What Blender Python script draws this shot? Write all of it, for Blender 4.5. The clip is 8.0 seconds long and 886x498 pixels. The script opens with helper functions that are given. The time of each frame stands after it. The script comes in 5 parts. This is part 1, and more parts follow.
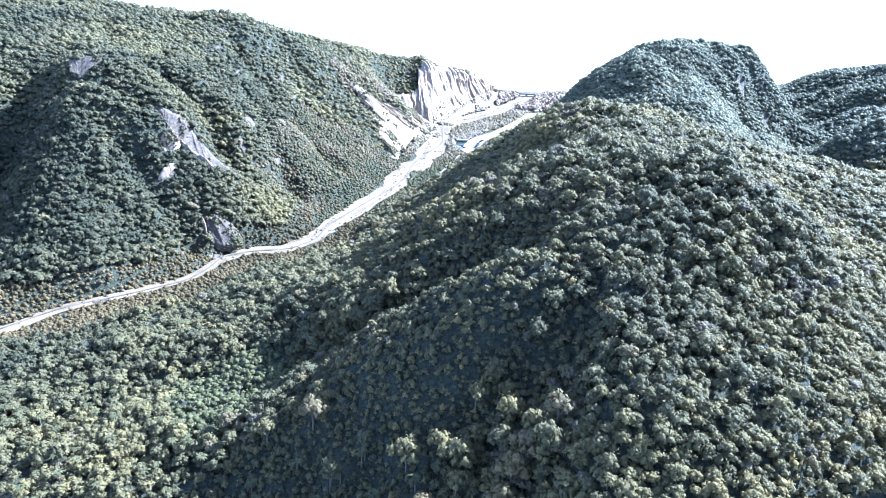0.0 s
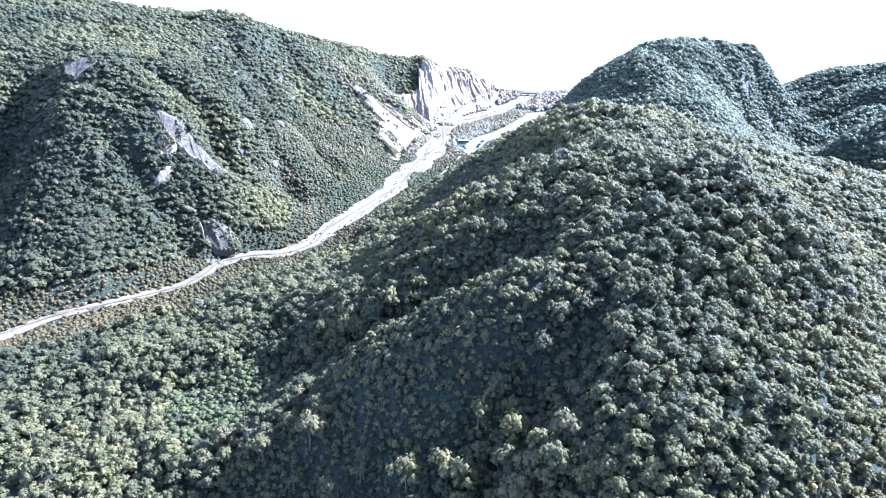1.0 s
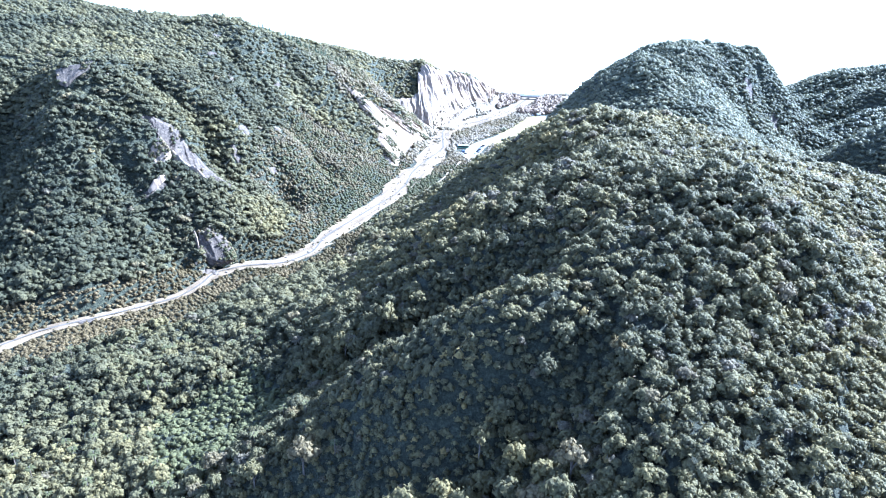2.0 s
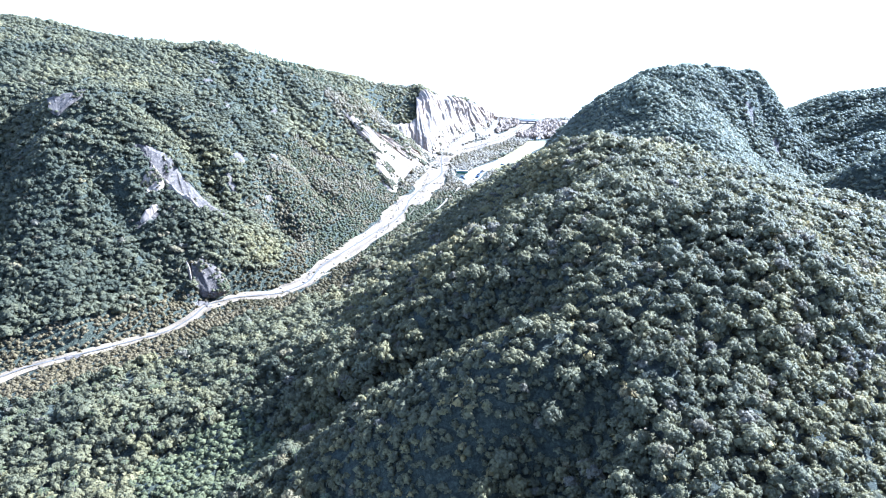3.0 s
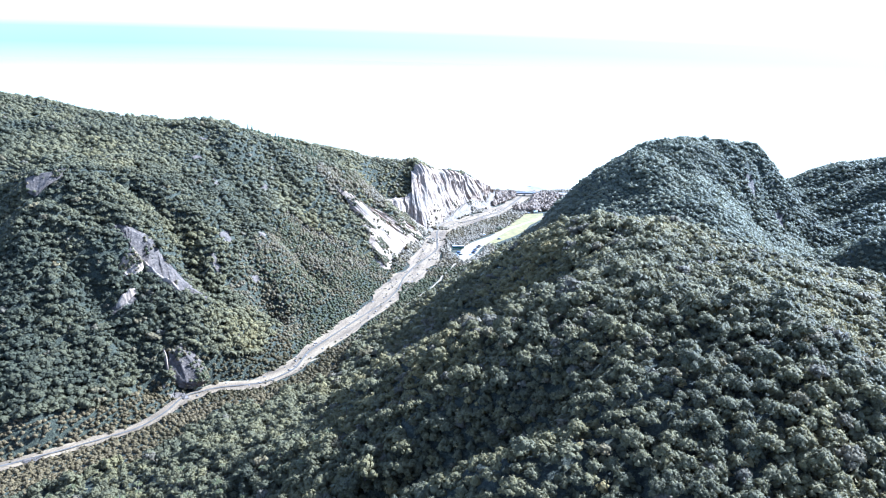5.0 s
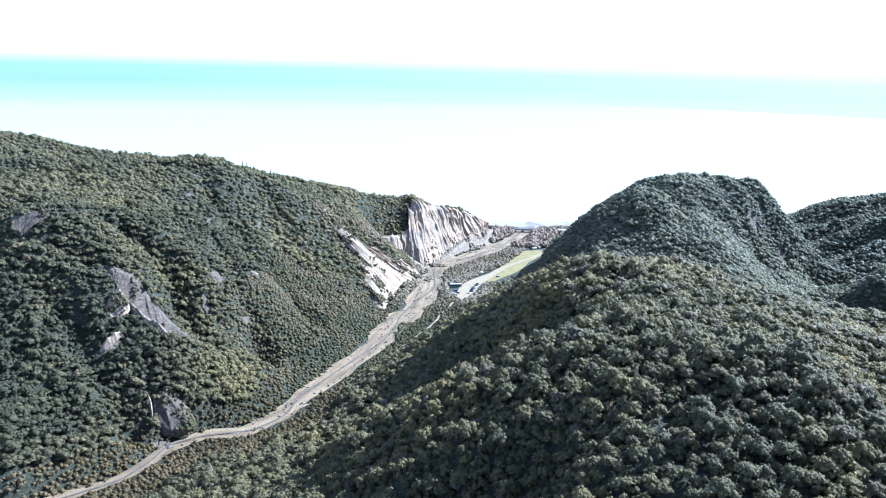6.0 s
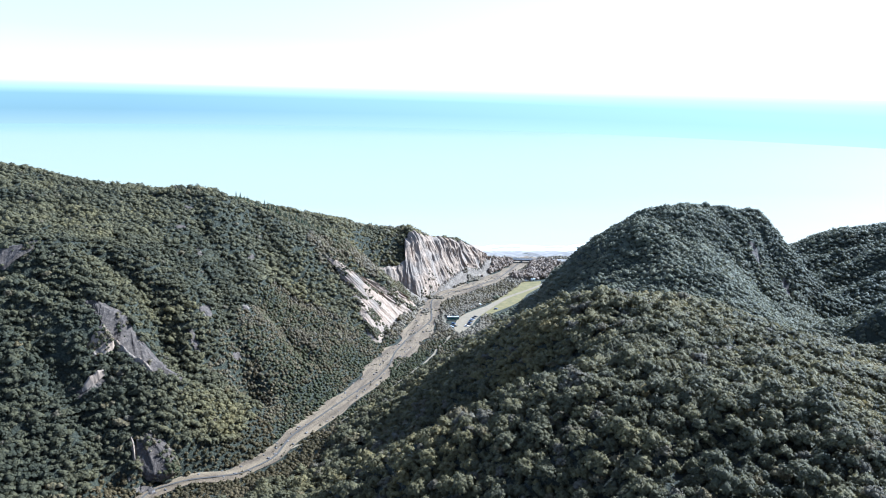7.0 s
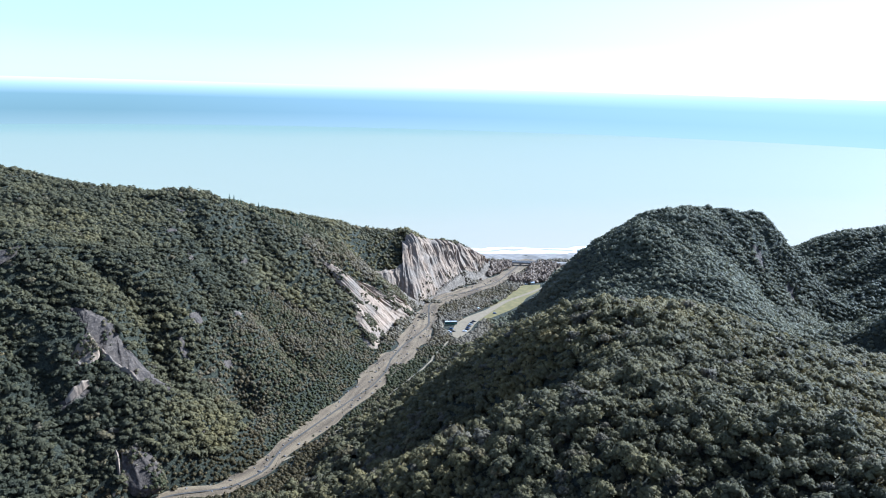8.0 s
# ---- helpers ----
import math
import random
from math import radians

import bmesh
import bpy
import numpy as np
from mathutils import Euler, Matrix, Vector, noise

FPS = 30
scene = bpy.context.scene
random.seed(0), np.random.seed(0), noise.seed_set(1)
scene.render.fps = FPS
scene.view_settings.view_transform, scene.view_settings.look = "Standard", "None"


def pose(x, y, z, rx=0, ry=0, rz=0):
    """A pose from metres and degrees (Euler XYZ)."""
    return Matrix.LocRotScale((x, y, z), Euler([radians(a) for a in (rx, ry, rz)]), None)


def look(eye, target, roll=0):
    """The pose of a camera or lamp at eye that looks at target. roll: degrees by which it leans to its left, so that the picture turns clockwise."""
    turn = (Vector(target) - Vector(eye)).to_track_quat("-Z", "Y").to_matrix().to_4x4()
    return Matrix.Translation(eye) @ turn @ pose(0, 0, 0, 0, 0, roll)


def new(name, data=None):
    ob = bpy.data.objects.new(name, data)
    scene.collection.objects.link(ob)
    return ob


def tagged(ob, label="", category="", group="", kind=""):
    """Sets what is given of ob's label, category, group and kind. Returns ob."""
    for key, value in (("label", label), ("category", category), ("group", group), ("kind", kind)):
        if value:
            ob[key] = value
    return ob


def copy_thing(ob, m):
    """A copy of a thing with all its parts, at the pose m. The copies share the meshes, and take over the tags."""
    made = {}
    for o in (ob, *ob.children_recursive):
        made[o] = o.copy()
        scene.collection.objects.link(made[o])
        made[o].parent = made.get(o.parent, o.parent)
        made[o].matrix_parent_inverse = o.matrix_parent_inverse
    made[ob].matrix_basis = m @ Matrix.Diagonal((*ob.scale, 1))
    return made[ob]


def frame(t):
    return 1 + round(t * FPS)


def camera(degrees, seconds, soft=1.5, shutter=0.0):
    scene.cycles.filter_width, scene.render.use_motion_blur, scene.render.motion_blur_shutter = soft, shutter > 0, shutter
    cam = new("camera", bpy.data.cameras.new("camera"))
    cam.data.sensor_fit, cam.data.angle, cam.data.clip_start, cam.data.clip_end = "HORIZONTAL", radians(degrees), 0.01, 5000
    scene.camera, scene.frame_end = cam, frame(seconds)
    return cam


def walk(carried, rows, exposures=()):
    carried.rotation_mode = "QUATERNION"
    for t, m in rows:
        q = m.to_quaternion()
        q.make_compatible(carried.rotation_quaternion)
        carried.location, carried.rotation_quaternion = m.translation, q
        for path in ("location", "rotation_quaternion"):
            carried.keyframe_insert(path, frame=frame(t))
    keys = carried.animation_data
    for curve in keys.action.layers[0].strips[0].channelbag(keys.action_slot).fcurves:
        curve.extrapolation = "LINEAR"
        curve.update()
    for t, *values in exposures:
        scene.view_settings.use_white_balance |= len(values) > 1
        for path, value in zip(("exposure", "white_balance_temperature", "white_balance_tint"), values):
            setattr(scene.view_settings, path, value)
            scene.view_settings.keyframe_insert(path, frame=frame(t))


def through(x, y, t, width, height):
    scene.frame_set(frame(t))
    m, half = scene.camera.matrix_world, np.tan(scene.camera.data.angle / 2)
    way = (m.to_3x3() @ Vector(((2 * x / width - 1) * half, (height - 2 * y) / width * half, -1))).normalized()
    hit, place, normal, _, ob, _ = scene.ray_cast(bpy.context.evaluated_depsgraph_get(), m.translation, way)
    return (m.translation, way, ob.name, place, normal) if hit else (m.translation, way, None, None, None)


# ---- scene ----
cam = camera(64.1, 8.0, soft=1.0)
METRES, EYE, TILT, LEAN, TURN = 100.0, 240.0, -25.2, -2.7, 0.0
ROWS = [
    (0.0, 0.0, 0.0, 0.0, 0.0, 0.0, -0.0),
    (0.5, 0.0005, 0.0372, 0.0168, 0.05, -0.06, 0.06),
    (1.0, 0.0015, 0.08, 0.0361, 0.11, -0.13, 0.17),
    (1.5, 0.0035, 0.1276, 0.0579, 0.14, -0.2, 0.28),
    (3.0, 0.0155, 0.2894, 0.1355, 0.17, 1.8, 0.69),
    (3.5, 0.0213, 0.3473, 0.1622, 0.15, 3.16, 0.82),
    (4.0, 0.0277, 0.4058, 0.1897, 0.12, 4.52, 0.93),
    (4.5, 0.0347, 0.466, 0.2175, 0.09, 5.9, 1.01),
    (6.0, 0.0601, 0.652, 0.3034, -0.01, 10.03, 1.2),
    (6.5, 0.0672, 0.7141, 0.3324, -0.08, 11.43, 1.25),
    (7.0, 0.075, 0.7768, 0.3603, -0.13, 12.33, 1.28),
    (7.5, 0.0831, 0.8397, 0.3897, -0.16, 12.35, 1.3),
    (8.0, 0.0916, 0.9027, 0.4189, -0.19, 12.36, 1.31),
]
EXPOSURES = [(0.0, 3.38, 4030, 12), (3.5, 3.38, 4030, 12), (4.5, 3.1, 4030, 12), (6.0, 2.45, 4200, 11), (7.0, 1.98, 4280, 10), (8.0, 1.67, 4280, 10)]
walk(cam, [(t, pose(0, 0, EYE, TILT, LEAN, TURN) @ pose(METRES * x, METRES * y, METRES * z, 90 + pitch, roll, yaw)) for t, x, y, z, yaw, pitch, roll in ROWS], EXPOSURES)

# ---- light ----
SUN_AZ, SUN_EL = 62.0, 35.5   # degrees to the right of the valley's line, and above the sea
world = bpy.data.worlds.new("sky")
scene.world = world
world.use_nodes = True
wn = world.node_tree.nodes
sky = wn.new("ShaderNodeTexSky")
sky.sky_type = "NISHITA"
sky.sun_disc = False
sky.sun_elevation, sky.sun_rotation = radians(SUN_EL), radians(SUN_AZ)
sky.air_density, sky.dust_density, sky.ozone_density = 1.0, 0.2, 3.0
haze = wn.new("ShaderNodeHueSaturation")      # thin bright haze over the sky
haze.inputs["Saturation"].default_value = 0.46
haze.inputs["Value"].default_value = 1.18
wn["Background"].inputs["Strength"].default_value = 0.055
world.node_tree.links.new(sky.outputs["Color"], haze.inputs["Color"])
world.node_tree.links.new(haze.outputs["Color"], wn["Background"].inputs["Color"])
sun_data = bpy.data.lights.new("sun", "SUN")
sun_data.energy, sun_data.angle, sun_data.color = 5.0, radians(0.6), (1.0, 0.88, 0.69)
sun = new("sun", sun_data)
sun.matrix_world = look((math.sin(radians(SUN_AZ)) * 900, math.cos(radians(SUN_AZ)) * 900, 900 * math.tan(radians(SUN_EL))), (0, 0, 0))


# ---- materials ----
def material(name, rough=0.8):
    m = bpy.data.materials.new(name)
    m.use_nodes = True
    n, l = m.node_tree.nodes, m.node_tree.links
    b = n["Principled BSDF"]
    b.inputs["Roughness"].default_value = rough
    b.inputs["Specular IOR Level"].default_value = 0.3
    return m, n, l, b


def add_noise(n, l, scale, detail=4.0, vector=None, rough=0.55):
    t = n.new("ShaderNodeTexNoise")
    t.inputs["Scale"].default_value, t.inputs["Detail"].default_value, t.inputs["Roughness"].default_value = scale, detail, rough
    if vector is None:
        vector = n.new("ShaderNodeNewGeometry").outputs["Position"]
    l.new(vector, t.inputs["Vector"])
    return t.outputs["Fac"]


def add_ramp(n, l, fac, stops):
    r = n.new("ShaderNodeValToRGB")
    e = r.color_ramp.elements
    while len(e) < len(stops):
        e.new(0.5)
    for k, (p, c) in zip(e, stops):
        k.position, k.color = p, (*c, 1)
    l.new(fac, r.inputs["Fac"])
    return r.outputs["Color"]


def add_mix(n, l, fac, a, b, kind="MIX"):
    x = n.new("ShaderNodeMix")
    x.data_type, x.blend_type = "RGBA", kind
    for key, v in ((0, fac), (6, a), (7, b)):
        if isinstance(v, (int, float)):
            x.inputs[key].default_value = v
        elif isinstance(v, tuple):
            x.inputs[key].default_value = (*v, 1)
        else:
            l.new(v, x.inputs[key])
    return x.outputs[2]


def add_math(n, l, op, a, b=0.0, clamp=False):
    x = n.new("ShaderNodeMath")
    x.operation, x.use_clamp = op, clamp
    for key, v in ((0, a), (1, b)):
        if isinstance(v, (int, float)):
            x.inputs[key].default_value = v
        else:
            l.new(v, x.inputs[key])
    return x.outputs[0]


def add_bump(n, l, b, height, strength, distance):
    x = n.new("ShaderNodeBump")
    x.inputs["Strength"].default_value, x.inputs["Distance"].default_value = strength, distance
    l.new(height, x.inputs["Height"])
    l.new(x.outputs["Normal"], b.inputs["Normal"])


def plain(name, color, rough=0.6, metal=0.0, grain=0.15, scale=3.0):
    m, n, l, b = material(name, rough)
    f = add_noise(n, l, scale)
    dark = tuple(c * (1 - grain) for c in color)
    lite = tuple(min(1, c * (1 + grain)) for c in color)
    l.new(add_ramp(n, l, f, [(0.3, dark), (0.7, lite)]), b.inputs["Base Color"])
    b.inputs["Metallic"].default_value = metal
    return m


def foliage(name, stops, leaf=0.25, through=0.3):
    """Leaves: each tree's own hue from its 'tint', lighter and darker sprays within it."""
    m, n, l, b = material(name, 0.6)
    b.inputs["Specular IOR Level"].default_value = 0.1
    a = n.new("ShaderNodeAttribute")
    a.attribute_name = "tint"
    g = n.new("ShaderNodeNewGeometry")
    hue = add_ramp(n, l, a.outputs["Fac"], stops)
    spray = add_noise(n, l, 1.15 / leaf, 5.0, rough=0.68)
    isl = add_math(n, l, "MULTIPLY_ADD", g.outputs["Random Per Island"], 0.12)
    isl.node.inputs[2].default_value = 0.18
    clump = add_math(n, l, "MULTIPLY", add_math(n, l, "SUBTRACT", add_noise(n, l, 0.3 / leaf, 2.0), 0.5), 0.8)
    val = add_math(n, l, "ADD", add_math(n, l, "ADD", add_math(n, l, "MULTIPLY", spray, 0.9), clump), isl)
    gain = add_ramp(n, l, val, [(0.48, (0.5, 0.52, 0.53)), (0.66, (0.88, 0.88, 0.85)), (0.88, (1.18, 1.15, 1.0))])
    col = add_mix(n, l, 1.0, hue, gain, "MULTIPLY")
    l.new(col, b.inputs["Base Color"])
    add_bump(n, l, b, add_noise(n, l, 0.7 / leaf, 3.0), 1.0, leaf * 1.6)
    tr = n.new("ShaderNodeBsdfTranslucent")
    l.new(col, tr.inputs["Color"])
    mx = n.new("ShaderNodeMixShader")
    mx.inputs[0].default_value = through
    l.new(b.outputs[0], mx.inputs[1])
    l.new(tr.outputs[0], mx.inputs[2])
    l.new(mx.outputs[0], n["Material Output"].inputs["Surface"])
    return m


M_TREE = foliage("broadleaf_leaves", [(0.0, (0.053, 0.052, 0.031)), (0.35, (0.111, 0.097, 0.049)), (0.6, (0.164, 0.134, 0.057)), (0.8, (0.219, 0.165, 0.065)), (0.93, (0.120, 0.098, 0.062)), (1.0, (0.143, 0.120, 0.082))], 0.45)
# paler, greyer leaf colour that stands in for haze on the far hills
M_HAZE_LEAF = foliage("hazed_leaves", [(0.0, (0.080, 0.081, 0.055)), (0.5, (0.131, 0.125, 0.077)), (1.0, (0.183, 0.164, 0.096))], 0.4)
M_SCRUB = foliage("scrub_leaves", [(0.0, (0.050, 0.055, 0.027)), (0.4, (0.086, 0.081, 0.038)), (0.7, (0.135, 0.102, 0.054)), (0.86, (0.165, 0.135, 0.090)), (1.0, (0.235, 0.195, 0.140))], 0.3)
M_RUST = foliage("rusty_scrub", [(0.0, (0.059, 0.050, 0.022)), (0.5, (0.105, 0.078, 0.036)), (1.0, (0.149, 0.110, 0.057))], 0.3)
M_TWIG = foliage("bare_twigs", [(0.0, (0.153, 0.112, 0.081)), (1.0, (0.225, 0.169, 0.123))], 0.3, 0.05)
M_FERN = foliage("fern_fronds", [(0.0, (0.063, 0.064, 0.027)), (1.0, (0.114, 0.105, 0.048))], 0.3, 0.25)
M_BARK = plain("bark", (0.10, 0.08, 0.06), 0.9, grain=0.4, scale=2.0)

# ground: leaf litter and low growth, pale silt where the land has slipped
M_GROUND, n, l, b = material("hill_ground", 0.95)
bare = n.new("ShaderNodeAttribute")
bare.attribute_name = "bare"
veg = add_ramp(n, l, add_noise(n, l, 0.9, 8.0, rough=0.72), [(0.36, (0.010, 0.011, 0.006)), (0.52, (0.030, 0.031, 0.017)), (0.7, (0.075, 0.072, 0.040))])
silt = add_ramp(n, l, add_noise(n, l, 0.22, 8.0, rough=0.65), [(0.3, (0.096, 0.076, 0.053)), (0.5, (0.156, 0.124, 0.088)), (0.7, (0.228, 0.184, 0.130))])
edge = add_math(n, l, "ADD", bare.outputs["Fac"], add_math(n, l, "MULTIPLY", add_math(n, l, "SUBTRACT", add_noise(n, l, 0.3, 5.0), 0.5), 0.9))
l.new(add_mix(n, l, add_ramp(n, l, edge, [(0.42, (0, 0, 0)), (0.55, (1, 1, 1))]), veg, silt), b.inputs["Base Color"])
add_bump(n, l, b, add_noise(n, l, 0.55, 8.0, rough=0.7), 1.0, 2.2)

# fluted silt cliff: pale ribs, buff stains, streaks down the face
M_CLIFF, n, l, b = material("silt_cliff", 0.95)
g = n.new("ShaderNodeNewGeometry")
mp = n.new("ShaderNodeMapping")
mp.inputs["Scale"].default_value = (1.0, 1.0, 0.18)
l.new(g.outputs["Position"], mp.inputs["Vector"])
streak = add_noise(n, l, 0.35, 7.0, mp.outputs["Vector"], 0.65)
base = add_ramp(n, l, streak, [(0.32, (0.145, 0.101, 0.063)), (0.46, (0.226, 0.162, 0.105)), (0.68, (0.288, 0.211, 0.138))])
stain = add_ramp(n, l, add_noise(n, l, 0.06, 5.0), [(0.42, (0.0, 0.0, 0.0)), (0.62, (0.85, 0.85, 0.85))])
l.new(add_mix(n, l, stain, base, (0.165, 0.134, 0.1)), b.inputs["Base Color"])
add_bump(n, l, b, streak, 1.0, 1.3)

# slip scars: grey-brown silt and clods, darkened to stand for their shade
M_SLIP, n, l, b = material("slip_silt_shaded", 0.95)
clod = add_noise(n, l, 0.6, 8.0, rough=0.68)
sm = n.new("ShaderNodeMapping")
sm.inputs["Scale"].default_value = (1.0, 1.0, 0.2)
l.new(n.new("ShaderNodeNewGeometry").outputs["Position"], sm.inputs["Vector"])
rill = add_ramp(n, l, add_noise(n, l, 0.45, 6.0, sm.outputs["Vector"], 0.65), [(0.35, (0.55, 0.55, 0.55)), (0.65, (1.2, 1.17, 1.12))])
l.new(add_mix(n, l, 1.0, add_ramp(n, l, clod, [(0.3, (0.042, 0.033, 0.022)), (0.5, (0.075, 0.058, 0.044)), (0.72, (0.133, 0.107, 0.081))]), rill, "MULTIPLY"), b.inputs["Base Color"])
add_bump(n, l, b, clod, 1.0, 0.9)

# river bed: grey gravel, braided pale bars, damp darker threads along the flow
M_GRAVEL, n, l, b = material("river_gravel", 0.9)
flow = n.new("ShaderNodeAttribute")
flow.attribute_name = "flow"
fm = n.new("ShaderNodeMapping")
fm.inputs["Scale"].default_value = (0.022, 0.16, 1.0)
l.new(flow.outputs["Vector"], fm.inputs["Vector"])
bars = add_noise(n, l, 1.0, 5.0, fm.outputs["Vector"], 0.6)
stones = add_noise(n, l, 1.1, 8.0, rough=0.7)
c1 = add_ramp(n, l, bars, [(0.36, (0.071, 0.050, 0.027)), (0.48, (0.125, 0.089, 0.049)), (0.64, (0.185, 0.136, 0.075))])
c2 = add_ramp(n, l, stones, [(0.3, (0.62, 0.61, 0.6)), (0.7, (1.3, 1.29, 1.26))])
l.new(add_mix(n, l, 1.0, c1, c2, "MULTIPLY"), b.inputs["Base Color"])
add_bump(n, l, b, stones, 0.9, 0.5)

M_STREAM, n, l, b = material("stream_water", 0.8)
b.inputs["Specular IOR Level"].default_value = 0.05
l.new(add_ramp(n, l, add_noise(n, l, 0.4, 4.0), [(0.3, (0.06, 0.052, 0.042)), (0.7, (0.09, 0.078, 0.063))]), b.inputs["Base Color"])
add_bump(n, l, b, add_noise(n, l, 1.5, 4.0), 0.4, 0.1)

M_TRACK = plain("gravel_road", (0.173, 0.134, 0.079), 0.95, grain=0.25, scale=0.5)
M_GRASS, n, l, b = material("mown_grass", 0.9)
l.new(add_ramp(n, l, add_noise(n, l, 0.16, 6.0), [(0.3, (0.094, 0.077, 0.022)), (0.55, (0.137, 0.108, 0.032)), (0.75, (0.180, 0.131, 0.048))]), b.inputs["Base Color"])
add_bump(n, l, b, add_noise(n, l, 4.0, 4.0), 0.6, 0.15)
M_BEACH = plain("beach_shingle", (0.180, 0.158, 0.130), 0.95, grain=0.3, scale=0.12)

# sea: milky silt-laden water inshore, deeper blue beyond its edge
M_SEA, n, l, b = material("sea_water", 0.6)
b.inputs["Specular IOR Level"].default_value = 0.08
g = n.new("ShaderNodeNewGeometry")
sep = n.new("ShaderNodeSeparateXYZ")
l.new(g.outputs["Position"], sep.inputs[0])
wob = add_math(n, l, "MULTIPLY", add_math(n, l, "SUBTRACT", add_noise(n, l, 0.0016, 4.0), 0.5), 420.0)
off = add_math(n, l, "ADD", add_math(n, l, "ADD", sep.outputs["Y"], wob), add_math(n, l, "MULTIPLY", sep.outputs["X"], -0.35))
k = add_math(n, l, "DIVIDE", off, 5000.0)
l.new(add_ramp(n, l, k, [(0.23, (0.284, 0.259, 0.196)), (0.32, (0.247, 0.249, 0.185)), (0.72, (0.214, 0.235, 0.178)), (0.84, (0.177, 0.218, 0.174)), (1.0, (0.156, 0.207, 0.170))]), b.inputs["Base Color"])
add_bump(n, l, b, add_noise(n, l, 0.25, 6.0), 0.5, 0.6)
M_FOAM = plain("surf_foam", (0.82, 0.84, 0.84), 0.8, grain=0.08, scale=0.2)

# ---- terrain: ridge, slope and valley lines that the height field is stretched over ----
RIVER = [(-520, 215, 4), (-330, 270, 4), (-262, 300, 4), (-222, 320, 5), (-205, 345, 4), (-182, 363, 4), (-150, 388, 3.5), (-140, 406, 4), (-136, 424, 5), (-122, 437, 5.5),
         (-98, 444, 6.5), (-83, 462, 7), (-76, 490, 7), (-61, 522, 8.5), (-46, 562, 9.5), (-36, 592, 10.5), (-27, 625, 13), (-17, 658, 13), (-7, 690, 12.5), (-1, 722, 15.5),
         (5, 757, 12), (8, 800, 10), (13, 832, 9), (33, 868, 13), (58, 902, 14), (88, 950, 15), (114, 1000, 11), (134, 1045, 11), (144, 1075, 14), (156, 1098, 9)]


def bed(y):
    return max(0.0, 0.040 * (1090 - y)) + 0.6


HILL_WEST = [
    [(-190, 368, 42), (-218, 399, 54), (-229, 378, 48)],
    [(-154, 440, 44), (-172, 432, 50), (-182, 419, 45)],
    [(-172, 445, 56), (-205, 452, 74), (-222, 490, 110), (-264, 535, 137)],
    [(-264, 535, 137), (-252, 480, 110), (-243, 425, 70), (-232, 395, 50), (-222, 372, 40)],
    [(-186, 474, 78), (-178, 455, 64), (-172, 433, 54), (-160, 428, 42)],
    [(-231, 489, 113), (-208, 487, 103), (-193, 486, 92), (-183, 476, 80), (-172, 462, 64), (-160, 456, 50)],
    [(-212, 510, 106), (-199, 512, 108), (-178, 507, 98), (-163, 501, 79), (-141, 491, 63)],
    [(-194, 497, 97), (-181, 488, 84), (-162, 485, 70), (-141, 483, 61)],
    [(-154, 449, 48), (-147, 453, 51), (-139, 452, 47), (-132, 449, 40)],
    [(-180, 765, 129), (-140, 746, 106), (-122, 736, 92), (-106, 744, 82), (-94, 750, 73)],
    [(-137, 503, 60), (-165, 520, 78), (-195, 500, 96), (-202, 541, 109), (-200, 587, 118), (-235, 600, 130)],
    [(-110, 533, 30), (-104, 564, 45), (-151, 584, 88), (-177, 636, 100)],
    [(-50, 688, 22), (-58, 706, 35), (-61, 722, 43), (-72, 739, 50), (-84, 748, 63), (-92, 756, 74), (-84, 763, 72), (-72, 770, 61), (-60, 776, 53), (-40, 790, 44), (-24, 806, 30), (-12, 818, 15)],
    [(-72, 635, 34), (-89, 669, 45), (-112, 679, 53), (-123, 699, 67), (-157, 740, 108)],
]
PLATEAU = [
    [(-500, 560, 134), (-350, 600, 133), (-290, 640, 132), (-213, 678, 129), (-188, 715, 131), (-180, 765, 129), (-288, 778, 134), (-421, 858, 130), (-600, 900, 126)],
    [(-300, 528, 100), (-298, 470, 66), (-290, 420, 46), (-268, 372, 38), (-245, 345, 34)],
    [(-345, 500, 112), (-338, 420, 80), (-315, 350, 46)],
    [(-180, 765, 129), (-125, 790, 98), (-100, 820, 89), (-66, 872, 76), (-36, 900, 69), (-15, 903, 77), (4, 936, 63), (27, 957, 57), (57, 986, 43), (87, 1010, 20), (93, 1028, 6)],
    [(-62, 852, 45), (-43, 857, 43), (-28, 864, 45)],
    [(-150, 900, 90), (-100, 960, 60), (-24, 944, 62), (16, 976, 44), (60, 1030, 6)],
]
